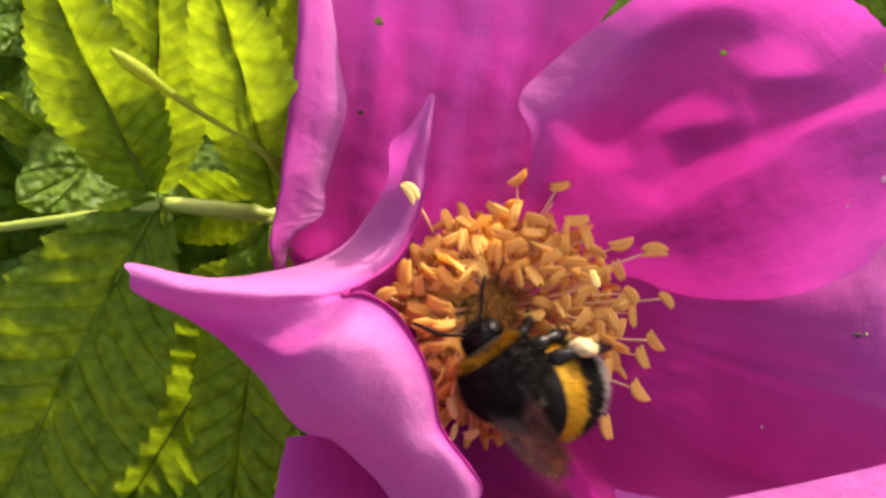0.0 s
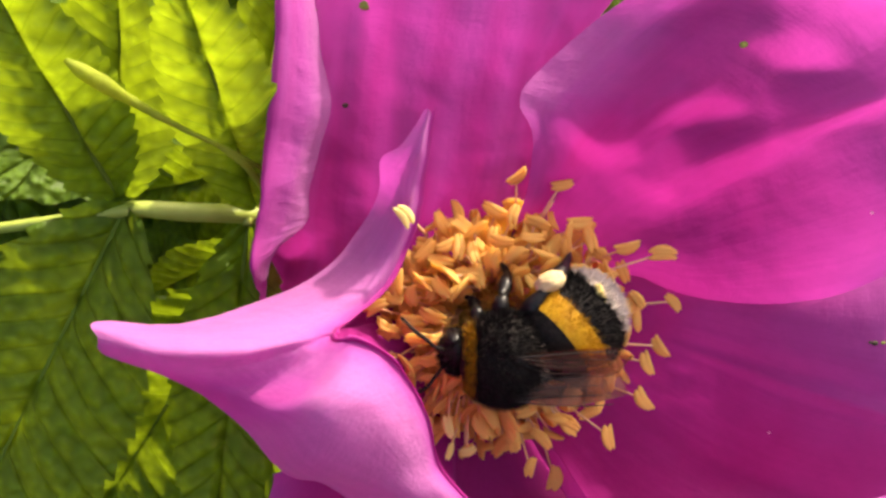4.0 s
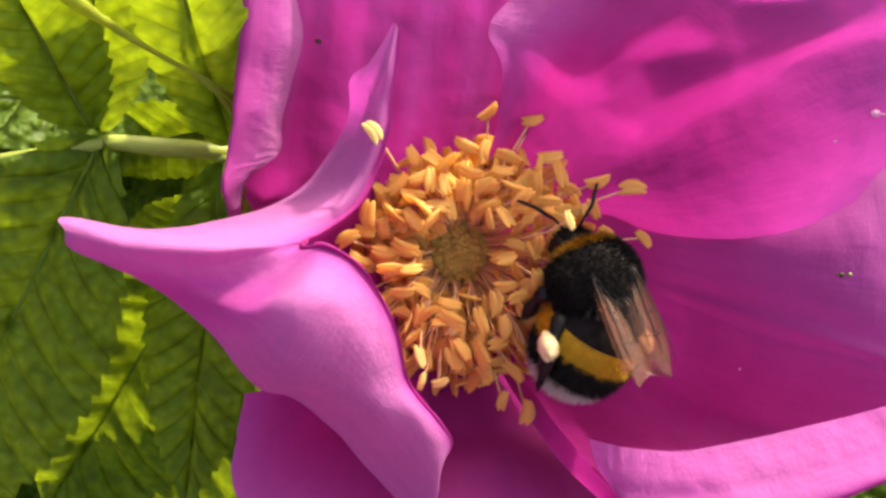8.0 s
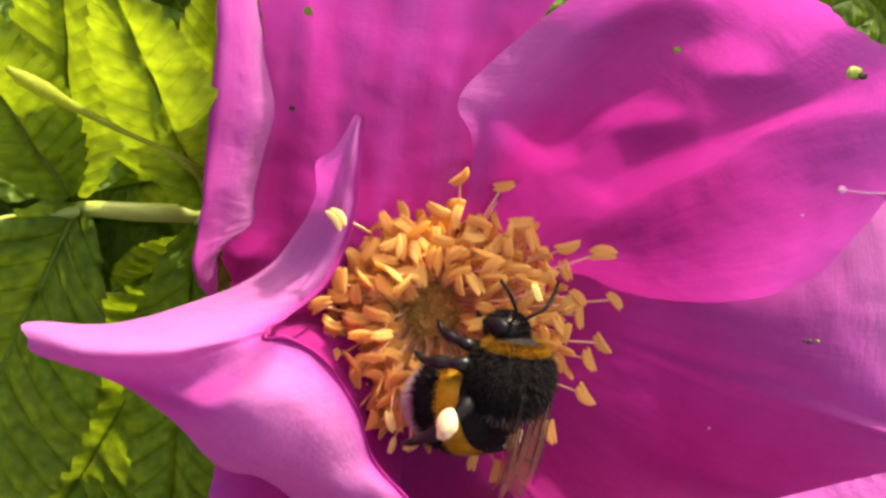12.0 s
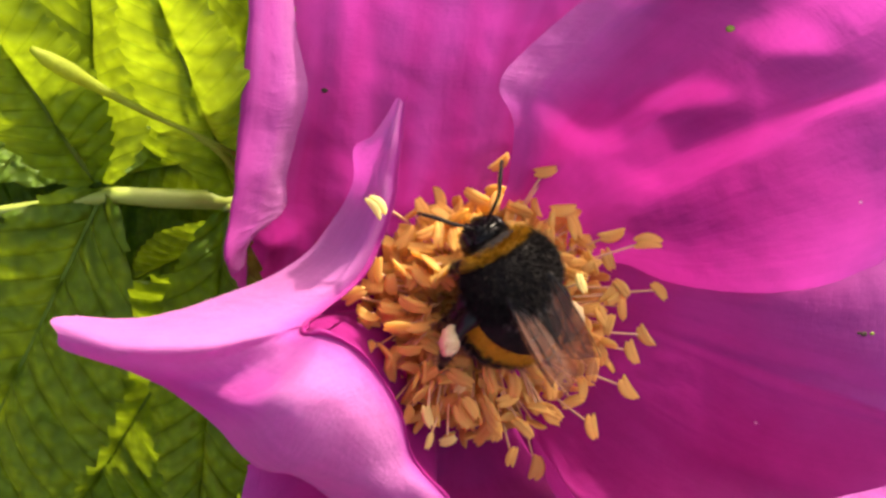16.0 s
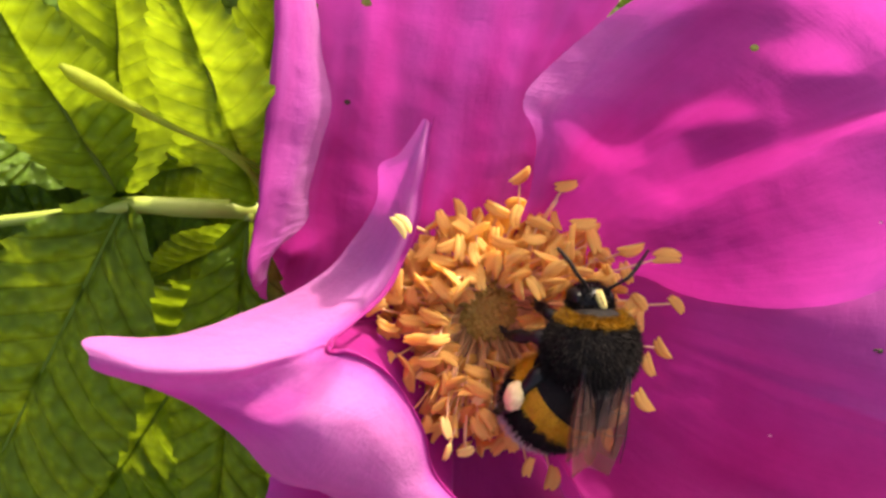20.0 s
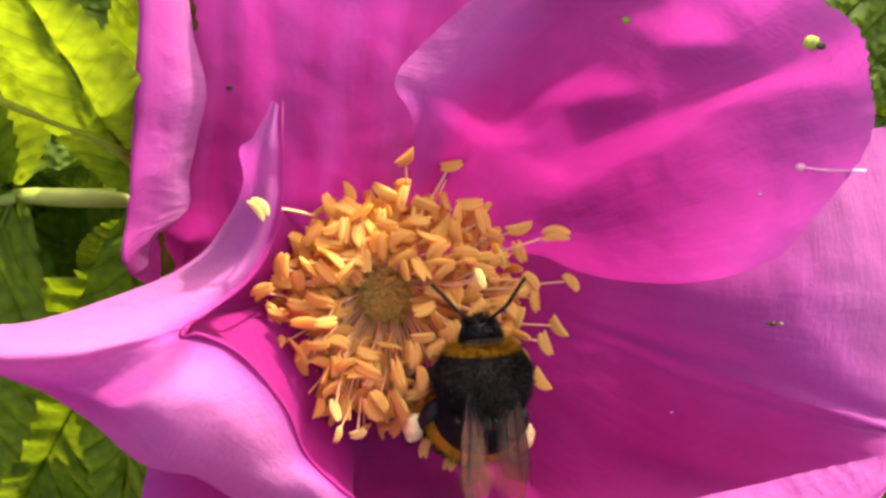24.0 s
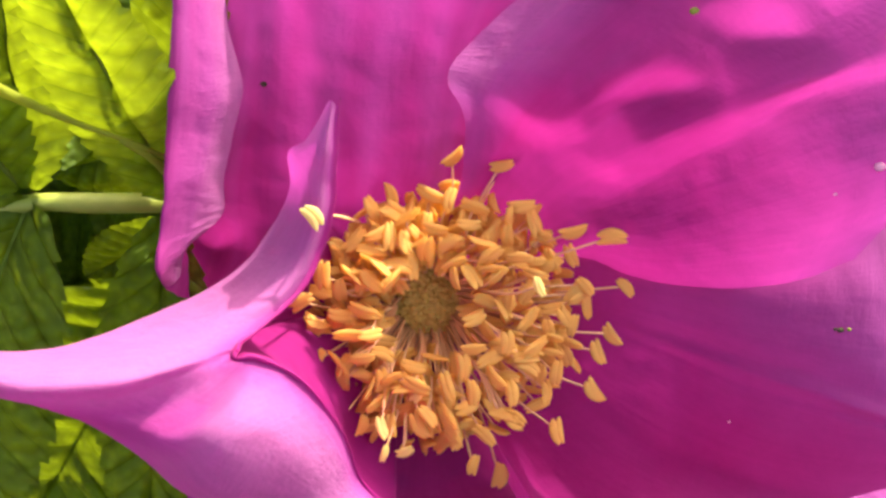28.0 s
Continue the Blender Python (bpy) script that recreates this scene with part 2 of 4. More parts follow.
def sheet(name, curves, nu, nv, material, wave=0.0, seed=0.0, edge=0.0, rim_and_light=None, relief=None):
    """A smooth sheet laid over a few ribs, in millimetres; wave: soft unevenness, edge: a ragged margin."""
    ribs = [spline(c, nu) for c in curves]
    grid = np.array([spline([r[i] for r in ribs], nv) for i in range(nu + 1)])
    if relief:
        for i in range(nu + 1):
            for j in range(nv + 1):
                grid[i, j, 2] += relief(i / nu, j / nv)
    du, dv = np.gradient(grid, axis=0), np.gradient(grid, axis=1)
    nrm = np.cross(du, dv)
    nrm /= np.linalg.norm(nrm, axis=2, keepdims=True) + 1e-9
    verts, uvs = [], []
    for i in range(nu + 1):
        for j in range(nv + 1):
            p = grid[i, j]
            q = Vector(p) * 0.16 + Vector((seed, seed * 0.7, 0))
            h = noise.noise(q) * wave + noise.noise(q * 3.1) * wave * 0.35 + noise.noise(q * 9) * wave * 0.08
            p = p + nrm[i, j] * h
            if edge and i == nu:
                p = p + du[i, j] * noise.noise(Vector((j * 0.55, seed, 3))) * edge
            verts.append(Vector(p) * MM)
            uvs.append((i / nu, j / nv))
    faces = [(i * (nv + 1) + j, i * (nv + 1) + j + 1, (i + 1) * (nv + 1) + j + 1, (i + 1) * (nv + 1) + j) for i in range(nu) for j in range(nv)]
    me = mesh_from(name, verts, faces, material, True, uvs)
    if rim_and_light:
        tone = me.attributes.new("rim_and_light", "FLOAT", "POINT")
        tone.data.foreach_set("value", [rim_and_light(i / nu, j / nv) for i in range(nu + 1) for j in range(nv + 1)])
    return me


def tube_data(points, radii, sides=8, n=None, start=0):
    pts = spline(points, n or 3 * len(points))
    rad = np.interp(np.linspace(0, 1, len(pts)), np.linspace(0, 1, len(radii)), radii)
    tan = np.gradient(pts, axis=0)
    verts, faces = [], []
    ref = Vector((0.3, 0.2, 0.93))
    for k, (p, t, r) in enumerate(zip(pts, tan, rad)):
        t = Vector(t).normalized()
        a = t.cross(ref)
        if a.length < 0.2:
            a = t.cross(Vector((1, 0, 0)))
        a.normalize()
        b = t.cross(a)
        for s in range(sides):
            w = 2 * math.pi * s / sides
            verts.append((Vector(p) + (a * math.cos(w) + b * math.sin(w)) * r) * MM)
        if k:
            for s in range(sides):
                s2 = (s + 1) % sides
                faces.append((start + (k - 1) * sides + s, start + (k - 1) * sides + s2, start + k * sides + s2, start + k * sides + s))
    faces.append(tuple(start + s for s in reversed(range(sides))))
    faces.append(tuple(start + (len(pts) - 1) * sides + s for s in range(sides)))
    return verts, faces


def tube(name, points, radii, material, sides=8, n=None):
    return mesh_from(name, *tube_data(points, radii, sides, n), material)


def ball_data(centre, radii, turn=None, seg=20, rings=12, start=0, shape=None):
    verts, faces = [], []
    c = Vector(centre)
    for r in range(rings + 1):
        th = math.pi * r / rings
        for s in range(seg):
            ph = 2 * math.pi * s / seg
            v = Vector((math.cos(th), math.sin(th) * math.cos(ph), math.sin(th) * math.sin(ph)))
            if shape:
                v = shape(v)
            v = Vector((v.x * radii[0], v.y * radii[1], v.z * radii[2]))
            if turn is not None:
                v = turn @ v
            verts.append((c + v) * MM)
    for r in range(rings):
        for s in range(seg):
            s2 = (s + 1) % seg
            faces.append((start + r * seg + s, start + (r + 1) * seg + s, start + (r + 1) * seg + s2, start + r * seg + s2))
    return verts, faces


def ball(name, centre, radii, material, **kw):
    return mesh_from(name, *ball_data(centre, radii, **kw), material)


# ---------------------------------------------------------------- the rose
rose = thing("rose_flower", FLOWER, "open magenta rugosa rose with crinkled petals and orange stamens", "flower")
HEART = (0, 0, -1)


def receptacle():
    part("receptacle", ball("receptacle", (0.5, -0.5, -4.2), (2.6, 6.5, 6.5), STEM, turn=Matrix.Rotation(radians(90), 3, "Y"), seg=28, rings=12), rose, "green base of the flower")


def smooth(a, b, x):
    x = min(1.0, max(0.0, (x - a) / (b - a)))
    return x * x * (3 - 2 * x)


def tooth(x, a, b, c):
    """A fold that rises slowly from a to its ridge at b and drops to c."""
    return smooth(a, b, x) * (1 - smooth(b, c, x))


def top_petal():
    # the margin that rolls inwards, its outer face to the viewer; then the inner face down to the heart
    curves = [
        [(-13.8, 27.6, 7.0), (-12.8, 21.1, 7.5), (-12.1, 17.1, 7.5), (-13.0, 13.6, 7.2), (-13.7, 10.6, 7.3), (-13.8, 8.6, 7.3), (-14.7, 7.4, 8.6), (-16.1, 6.0, 9.6), (-16.7, 4.4, 9.0)],
        [(-14.4, 27.0, 9.5), (-14.1, 20.7, 10.2), (-13.9, 16.7, 10.4), (-14.7, 13.6, 10.2), (-15.1, 10.7, 10.7), (-15.6, 8.2, 10.5), (-16.0, 6.7, 10.8), (-16.7, 5.5, 10.8), (-17.1, 4.1, 10.0)],
        [(-15.3, 26.8, 10.0), (-15.6, 20.6, 10.8), (-16.1, 16.9, 11.0), (-16.5, 13.8, 11.0), (-16.9, 10.7, 11.7), (-17.5, 7.8, 11.7), (-17.7, 6.1, 12.0), (-17.5, 4.9, 11.6), (-17.5, 3.9, 10.5)],
        [(-15.4, 28.4, 4.0), (-15.1, 21.8, 4.0), (-14.7, 17.5, 4.0), (-15.4, 13.7, 3.5), (-16.0, 10.5, 3.5), (-16.8, 7.8, 3.0), (-17.5, 5.9, 2.0), (-16.9, 4.2, 0.0), (-17.4, 1.5, 3.0)],
        [(-9.2, 31.9, 7.0), (-9.8, 27.0, 6.0), (-10.3, 22.5, 5.0), (-11.0, 17.0, 3.6), (-11.7, 12.5, 3.0), (-12.2, 9.0, 2.4), (-12.2, 5.5, 1.6), (-13.5, 1.6, 1.0)],
        [(-4.0, 32.6, 10.0), (-5.2, 24.4, 7.5), (-6.1, 18.2, 5.2), (-6.4, 11.3, 3.0), (-6.5, 5.6, 0.0), HEART],
        [(2.8, 33.5, 10.0), (1.9, 24.8, 7.2), (0.8, 18.5, 4.5), (-0.2, 11.5, 2.0), (-1.2, 6.6, 0.6), HEART],
        [(13.1, 37.3, 9.0), (11.3, 28.5, 7.6), (6.5, 20.7, 5.0), (5.8, 12.8, 1.6), (4.2, 7.1, -0.4), HEART],
    ]
    def relief(u, v):
        return 0.4 * math.sin(30 * v + 2.0 * u + 3 * noise.noise(Vector((v * 9, u * 3, 1.0)))) * smooth(0.5, 0.6, v) * (1 - u) + 0.14 * noise.noise(Vector((u * 38 + v * 9, v * 14, 7.0))) * (1 - smooth(0.14, 0.24, v))
    # inner face painted paler upwards, as if better lit; noise adds vein streaks
    part("petal", sheet("petal", curves, 90, 110, PETAL, 0.35, 1.0, 0.0, lambda u, v: max(1.3 - v * 3.2, 0.85 - u * 0.85 + 0.35 * noise.noise(Vector((v * 26, u * 2.5, 3.0)))), relief), rose)


def upper_petal():
    curves = [
        [HEART, (2.8, 13.0, 7.2), (1.6, 17.2, 9.0), (3.7, 19.9, 8.4), (9.0, 24.3, 8.2), (15.8, 28.7, 12.0)],
        [HEART, (5.4, 11.4, 4.0), (7.2, 15.4, 6.5), (11.8, 19.5, 6.8), (18.1, 24.3, 7.8), (23.5, 25.8, 11.5)],
        [HEART, (8.2, 9.2, 2.8), (12.7, 12.2, 4.8), (19.2, 15.5, 7.0), (25.6, 18.1, 9.7), (31.0, 21.2, 12.6)],
        [HEART, (10.8, 6.6, 1.8), (15.9, 9.0, 3.3), (21.4, 12.1, 6.2), (26.8, 15.1, 10.2), (33.5, 16.1, 13.4)],
        [HEART, (11.4, 4.6, 1.5), (16.9, 4.8, 3.5), (22.2, 6.4, 6.4), (27.5, 8.6, 10.6), (33.0, 11.6, 13.6)],
        [HEART, (10.6, 3.1, 0.5), (15.8, 1.7, 1.9), (21.4, 1.2, 4.5), (25.7, 2.1, 7.2), (29.0, 4.3, 10.2)],
    ]
    def relief(u, v):
        ragged = 0.03 * noise.noise(Vector((u * 9, v * 3, 2.0)))
        folds = 1.7 * tooth(v + ragged, 0.10, 0.26, 0.36) + 1.5 * tooth(v + ragged, 0.33, 0.46, 0.60)
        return folds * smooth(0.22, 0.5, u)
    # the step near v = 0.4 paints the fold's sunlit upper side paler
    part("petal", sheet("petal", curves, 100, 120, PETAL, 0.35, 5.0, 0.6, lambda u, v: max(u ** 2.2, min(1.0, 1.5 - 6 * v) * min(1.0, 2.5 * u), 0.48 * u * (1 - smooth(0.37, 0.43, v)) + 0.3 * u * noise.noise(Vector((v * 24, u * 2.5, 8.0)))), relief), rose)


def right_petal():
    # the last three ribs are the margin that rolls inwards over the cup
    curves = [
        [HEART, (10.6, 3.8, 0.2), (18.3, 3.8, 1.6), (26.3, 5.4, 3.2), (32.0, 9.3, 3.8), (36.4, 12.5, 3.6), (43.1, 13.0, 2.8)],
        [HEART, (11.2, 1.6, 0.4), (17.7, 1.1, 2.2), (24.2, 0.8, 5.0), (30.9, 0.8, 7.2), (38.3, 1.2, 7.6), (46.6, 1.4, 6.5)],
        [HEART, (10.7, -0.6, 0.2), (17.6, -2.3, 2.0), (24.2, -4.5, 4.7), (30.3, -6.1, 7.2), (37.5, -7.8, 8.6), (43.9, -9.4, 9.0)],
        [HEART, (9.5, -2.9, 0.0), (16.4, -5.8, 1.4), (24.1, -9.0, 3.8), (31.3, -10.5, 6.8), (36.9, -10.6, 9.0), (40.4, -10.5, 11.0)],
        [HEART, (7.7, -6.3, 0.0), (13.5, -11.3, 0.8), (21.5, -15.4, 2.8), (28.8, -16.1, 6.0), (34.6, -13.9, 10.0), (37.5, -11.5, 13.0)],
        [(1.0, -5.0, -0.5), (5.5, -13.5, 1.0), (11.0, -18.8, 4.0), (17.4, -19.5, 9.0), (24.3, -17.2, 13.0), (30.0, -14.2, 15.0), (33.9, -11.7, 16.5)],
        [(10.3, -16.6, 14.5), (10.7, -18.1, 15.4), (16.3, -17.6, 18.0), (22.1, -16.2, 19.0), (28.9, -13.7, 19.0), (31.8, -12.2, 18.5), (34.1, -9.9, 18.0)],
        [(9.0, -14.7, 13.4), (10.8, -15.4, 15.4), (15.7, -15.0, 17.4), (22.0, -13.7, 18.0), (28.2, -12.1, 17.8), (32.1, -10.4, 17.4), (34.5, -9.2, 17.2)],
        [(8.4, -12.6, 12.6), (11.0, -12.9, 14.2), (14.9, -12.8, 15.4), (21.4, -11.5, 16.0), (27.3, -10.2, 16.0), (31.0, -9.3, 16.2), (34.8, -8.3, 16.6)],
    ]
    def relief(u, v):
        streak = 0.22 * math.sin(95 * v + 5 * noise.noise(Vector((u * 3, v * 8, 0.5)))) * tooth(v, 0.12, 0.27, 0.36) * smooth(0.2, 0.6, u)
        crimp = 0.10 * noise.noise(Vector((u * 34, v * 7, 4.0))) * smooth(0.8, 0.9, v)
        return streak + crimp
    # the small-v term paints sunlight onto the upper outer part as paler colour
    part("petal", sheet("petal", curves, 110, 150, PETAL, 0.3, 9.0, 0.8, lambda u, v: max(1.0 * smooth(0.72, 0.82, v), min(1.0, u ** 2 + 0.8 * u * max(0.0, 1 - 2.4 * v))), relief), rose)


def bottom_petal():
    curves = [
        [HEART, (-8.35, -8.00, 4.00), (-12.65, -8.39, 9.00), (-14.60, -8.30, 13.00), (-16.01, -8.04, 15.50)],
        [HEART, (-6.94, -12.54, 3.00), (-11.74, -13.16, 9.00), (-14.38, -14.42, 13.00), (-16.46, -15.32, 16.00)],
        [HEART, (-3.50, -13.45, 1.00), (-5.44, -16.91, 5.00), (-8.06, -20.10, 10.00), (-10.00, -22.67, 14.00)],
        [HEART, (0.53, -13.55, 0.50), (1.30, -17.17, 4.00), (1.87, -20.87, 9.00), (2.42, -23.90, 13.00)],
        [HEART, (6.0, -12.0, -1.8), (11.0, -17.0, 0.0), (15.0, -21.5, 3.0), (18.0, -25.0, 6.0)],
    ]
    part("petal", sheet("petal", curves, 60, 60, PETAL, 0.3, 13.0, 0.8, lambda u, v: u ** 1.5), rose)


def folded_petal():
    # along the petal from its upper tip to its lower corner: the outer margin, two ribs over the swelling, the crest towards the heart
    curves = [
        [(-5.7, 16.3, 18.6), (-7.1, 14.1, 17.2), (-8.5, 13.1, 15.2), (-8.8, 10.5, 13.4), (-11.0, 6.9, 12.5), (-13.4, 5.0, 13.5), (-17.0, 3.8, 17.5), (-20.4, 3.8, 22.7), (-23.8, 4.7, 27.0), (-23.5, 4.0, 28.0), (-23.4, 2.9, 27.2), (-20.6, 1.1, 25.2), (-18.6, -0.7, 23.6), (-16.6, -3.0, 22.4), (-15.0, -5.9, 20.6), (-14.0, -7.1, 19.4), (-12.2, -7.8, 18.6), (-9.8, -10.5, 16.6), (-7.9, -13.5, 14.8), (-5.8, -16.4, 13.0), (-4.2, -18.8, 12.0)],
        [(-5.5, 16.3, 18.9), (-6.6, 13.9, 18.1), (-7.6, 12.5, 16.4), (-7.8, 10.0, 15.2), (-9.6, 6.7, 14.5), (-11.7, 4.8, 16.0), (-14.7, 3.8, 19.4), (-17.6, 3.6, 23.8), (-20.4, 3.9, 27.2), (-20.2, 3.2, 28.2), (-20.1, 2.2, 27.4), (-18.4, 0.6, 25.0), (-16.4, -0.9, 24.0), (-14.1, -2.0, 24.6), (-13.0, -3.6, 24.8), (-11.6, -4.8, 24.2), (-10.0, -6.0, 22.6), (-7.5, -8.2, 20.2), (-5.9, -11.2, 17.2), (-4.0, -14.3, 15.2), (-3.0, -16.8, 13.6)],
        [(-5.3, 16.2, 18.8), (-6.0, 13.6, 18.4), (-6.6, 11.9, 17.0), (-6.9, 9.5, 16.2), (-8.2, 6.3, 15.7), (-10.0, 4.4, 17.1), (-12.7, 3.6, 19.6), (-14.8, 3.3, 23.0), (-16.3, 3.2, 25.4), (-16.1, 2.7, 26.2), (-16.3, 1.6, 25.0), (-15.4, 0.3, 23.6), (-13.8, -0.4, 24.0), (-12.2, -0.1, 25.2), (-10.7, -0.5, 25.6), (-9.0, -1.5, 24.6), (-7.6, -3.8, 22.8), (-6.1, -7.0, 19.8), (-4.3, -9.7, 17.8), (-2.8, -12.7, 15.8), (-2.6, -15.4, 14.0)],
        [(-5.2, 16.0, 18.4), (-5.5, 14.1, 17.8), (-5.9, 11.7, 16.2), (-6.2, 9.7, 15.4), (-7.3, 6.7, 14.7), (-8.7, 4.5, 15.9), (-10.6, 3.2, 18.4), (-11.5, 2.9, 20.2), (-11.7, 2.7, 21.2), (-11.8, 2.6, 21.4), (-11.7, 2.4, 21.8), (-11.2, 2.4, 22.2), (-10.5, 2.5, 22.4), (-9.4, 2.1, 22.4), (-8.1, 1.1, 22.0), (-6.9, -0.8, 21.0), (-5.8, -3.5, 19.4), (-5.0, -7.2, 17.4), (-3.1, -10.0, 16.2), (-1.9, -12.3, 14.4), (-2.9, -14.8, 13.0)],
    ]
    crest, heart = np.array(curves[-1]), np.array(HEART)
    curves.append([tuple(c + np.array((0.15, -0.2, -1.0))) for c in crest])
    # the inner wall drops steeply behind the crest, then runs to the heart
    # (near the free tip the wall starts lower down on the petal)
    steps = [k + 3.5 * (1 - smooth(0, 8, k)) for k in range(len(crest))]
    lower = np.array([[np.interp(q, range(len(crest)), crest[:, n]) for n in range(3)] for q in steps])
    wall = [c + (c - np.array((-4.0, 9.0, 80.0))) * (0.5 * (c[2] + 1) / (80 - c[2])) + np.array((-1.3, -0.5, 0)) * smooth(0.0, 6.0, k) for k, c in enumerate(lower)]
    curves.append([tuple(w) for w in wall])
    curves.append([tuple(w * 0.5 + heart * 0.5 + np.array((-1.0, -0.5, -2.5))) for w in wall])
    curves.append([tuple(w * 0.1 + heart * 0.9 + np.array((0, 0, -0.8))) for w in wall])
    # the tooth term paints the shade between band and bulb as deeper colour
    part("petal", sheet("petal", curves, 150, 90, PETAL, 0.2, 17.0, 0.0, lambda u, v: 1.25 - 1.25 * smooth(0.3, 0.6, v) - 0.6 * tooth(u, 0.48, 0.58, 0.68) * (1 - smooth(0.25, 0.4, v))), rose)


def anther_mesh(seed, material=None):
    """Two flat pollen sacs side by side along +x, the broad face to +z."""
    rnd = random.Random(seed)
    verts, faces = [], []
    bend, splay, part_way = rnd.uniform(-0.8, 0.8), rnd.uniform(0.0, 0.25), rnd.uniform(0.13, 0.21)
    for side in (-1, 1):
        def shape(v, side=side):
            x = v.x
            return Vector((x, v.y * (1 - 0.2 * x * x) + side * splay * max(0.0, -x) + bend * (x * x - 0.4), v.z + 0.4 * bend * x * x))
        long = 1.25 * rnd.uniform(0.92, 1.06)
        a, b = ball_data((1.25, side * part_way, 0), (long, 0.38, 0.24), seg=9, rings=8, start=len(verts), shape=shape)
        verts += a
        faces += b
    return mesh_from("anther", verts, faces, material or ANTHER)


ANTHERS = [anther_mesh(k) for k in range(7)]
SUNLIT_ANTHERS = [anther_mesh(k + 20, ANTHER_SUNLIT) for k in range(7)]


def anther_pose(tip, aim, rnd, size=1.0, roll=40):
    turn = Vector(aim).normalized().to_track_quat("X", "Z").to_matrix().to_4x4() @ pose(0, 0, 0, rnd.gauss(0, roll))
    size *= rnd.uniform(0.72, 0.95)
    return Matrix.Translation(Vector(tip) * MM) @ turn @ Matrix.Diagonal((size, size * rnd.uniform(0.98, 1.22), size * 0.9, 1)) @ Matrix.Translation((-0.0011, 0, 0))


def stamen(foot, tip, aim, rnd, rise=1.4, roll=40, sunlit=False):
    foot, tip = Vector(foot), Vector(tip)
    mid = foot.lerp(tip, 0.55) + Vector((rnd.uniform(-0.6, 0.6), rnd.uniform(-0.6, 0.6), rnd.uniform(0.2, rise)))
    f = part("stamen", tube("filament", [foot, mid, tip], [0.15, 0.11, 0.08], FILAMENT, 5, 8), rose)
    part("anther", (SUNLIT_ANTHERS if sunlit else ANTHERS)[rnd.randrange(7)], f, "anther with sunlight painted into its paler colour" if sunlit else "", anther_pose(tip, aim, rnd, 0.8 if sunlit else 1.0, roll))


def reach(w):
    """How far the crowd of stamens reaches from the heart in the direction w."""
    c, n = math.cos(w), math.sin(w)
    across = 11.8 if c > 0 else 8.6
    along = 9.2 if n > 0 else 10.8
    return 1 / math.sqrt((c / across) ** 2 + (n / along) ** 2)


def stamens():
    rnd = random.Random(4)
    # long outer ones that stand clear of the crowd
    long_ones = ((6.8, 12.7, 3.8, 20), (2.0, 11.4, 4.0, 40), (5.4, 10.8, 4.5, 10), (6.7, 7.9, 5.0, 5), (13.3, 5.4, 5.0, 0), (10.5, 5.9, 5.0, 15), (14.8, 1.3, 3.2, -50), (13.7, -2.3, 3.4, -55), (12.7, -3.6, 3.4, -70), (11.5, 1.8, 4.5, -50), (10.5, -1.2, 5.0, 75), (12.2, -6.4, 4.2, -55), (9.4, -9.3, 4.6, -80), (5.9, -8.3, 5.0, -50), (4.9, -12.5, 5.6, 80), (2.9, -11.4, 6.0, 75), (1.4, -9.1, 6.0, -50), (3.7, -8.9, 6.0, -45), (-7.5, 3.5, 6.4, 85), (-9.2, 1.7, 6.4, 30), (-8.3, 0.2, 6.0, -30), (-8.3, -2.8, 6.0, 60), (-9.1, -6.4, 6.0, 70), (-8.1, -8.7, 6.0, 80), (-5.2, -7.7, 6.5, 75), (-1.1, -7.5, 7.0, -60), (5.9, -7.9, 5.0, -30))
    # those that catch the sun, shown by the paler painted anthers
    sunlit_ones = ((7.3, 3.3, 10.5, -70), (-3.7, -7.0, 8.5, -75), (-3.6, -9.1, 8.5, 75), (-2.2, -9.4, 7.5, 20), (-1.2, -5.3, 7.0, 70))
    for x, y, z, turn in long_ones + sunlit_ones:
        w = math.atan2(y, x)
        a = radians(turn)
        stamen((2.6 * math.cos(w), 2.6 * math.sin(w), 0.2), (x, y, z), (math.cos(a), math.sin(a), 0.1), rnd, 0.8, 20, (x, y, z, turn) in sunlit_ones)
    # one that leans against the folded petal
    stamen((-5.0, 6.8, 2.5), (-6.9, 9.5, 17.4), (-0.6, 0.8, 0.1), rnd, 0.4, 20, True)
    # the crowd: a bowl of anthers round the open heart, most of them lying outwards
    total = 205
    for k in range(total):
        w = k * 2.39996 + rnd.uniform(-0.2, 0.2)
        f = ((k + 0.5) / total) ** 0.6
        r = 2.9 + (reach(w) - 2.9) * f + rnd.uniform(-0.5, 0.5)
        x, y = r * math.cos(w), r * math.sin(w)
        z = 5.6 + 1.6 * math.sin(math.pi * f) - 2.6 * f * f + rnd.uniform(-1.2, 0.9)
        base = 2.0 + rnd.uniform(0, 0.9)
        swing = w + rnd.gauss(0, 1.05)
        aim = (math.cos(swing), math.sin(swing), rnd.uniform(-0.5, 0.55))
        stamen((base * math.cos(w), base * math.sin(w), 0.2), (x, y, z), aim, rnd)
    # the lower layer of the crowd, half hidden under the rest
    bm = bmesh.new()
    for k in range(230):
        w = k * 2.39996
        f = math.sqrt((k + 0.5) / 230)
        r = 2.6 + (reach(w) - 3.6) * f
        swing = w + rnd.gauss(0, 0.9)
        aim = (math.cos(swing), math.sin(swing), rnd.uniform(-0.3, 0.8))
        tmp = ANTHERS[k % 7].copy()
        tmp.transform(anther_pose((r * math.cos(w), r * math.sin(w), 3.6 + math.sin(math.pi * f) - 1.4 * f + rnd.uniform(-0.9, 0.7)), aim, rnd))
        bm.from_mesh(tmp)
        bpy.data.meshes.remove(tmp)
    me = bpy.data.meshes.new("anther_crowd")
    bm.to_mesh(me)
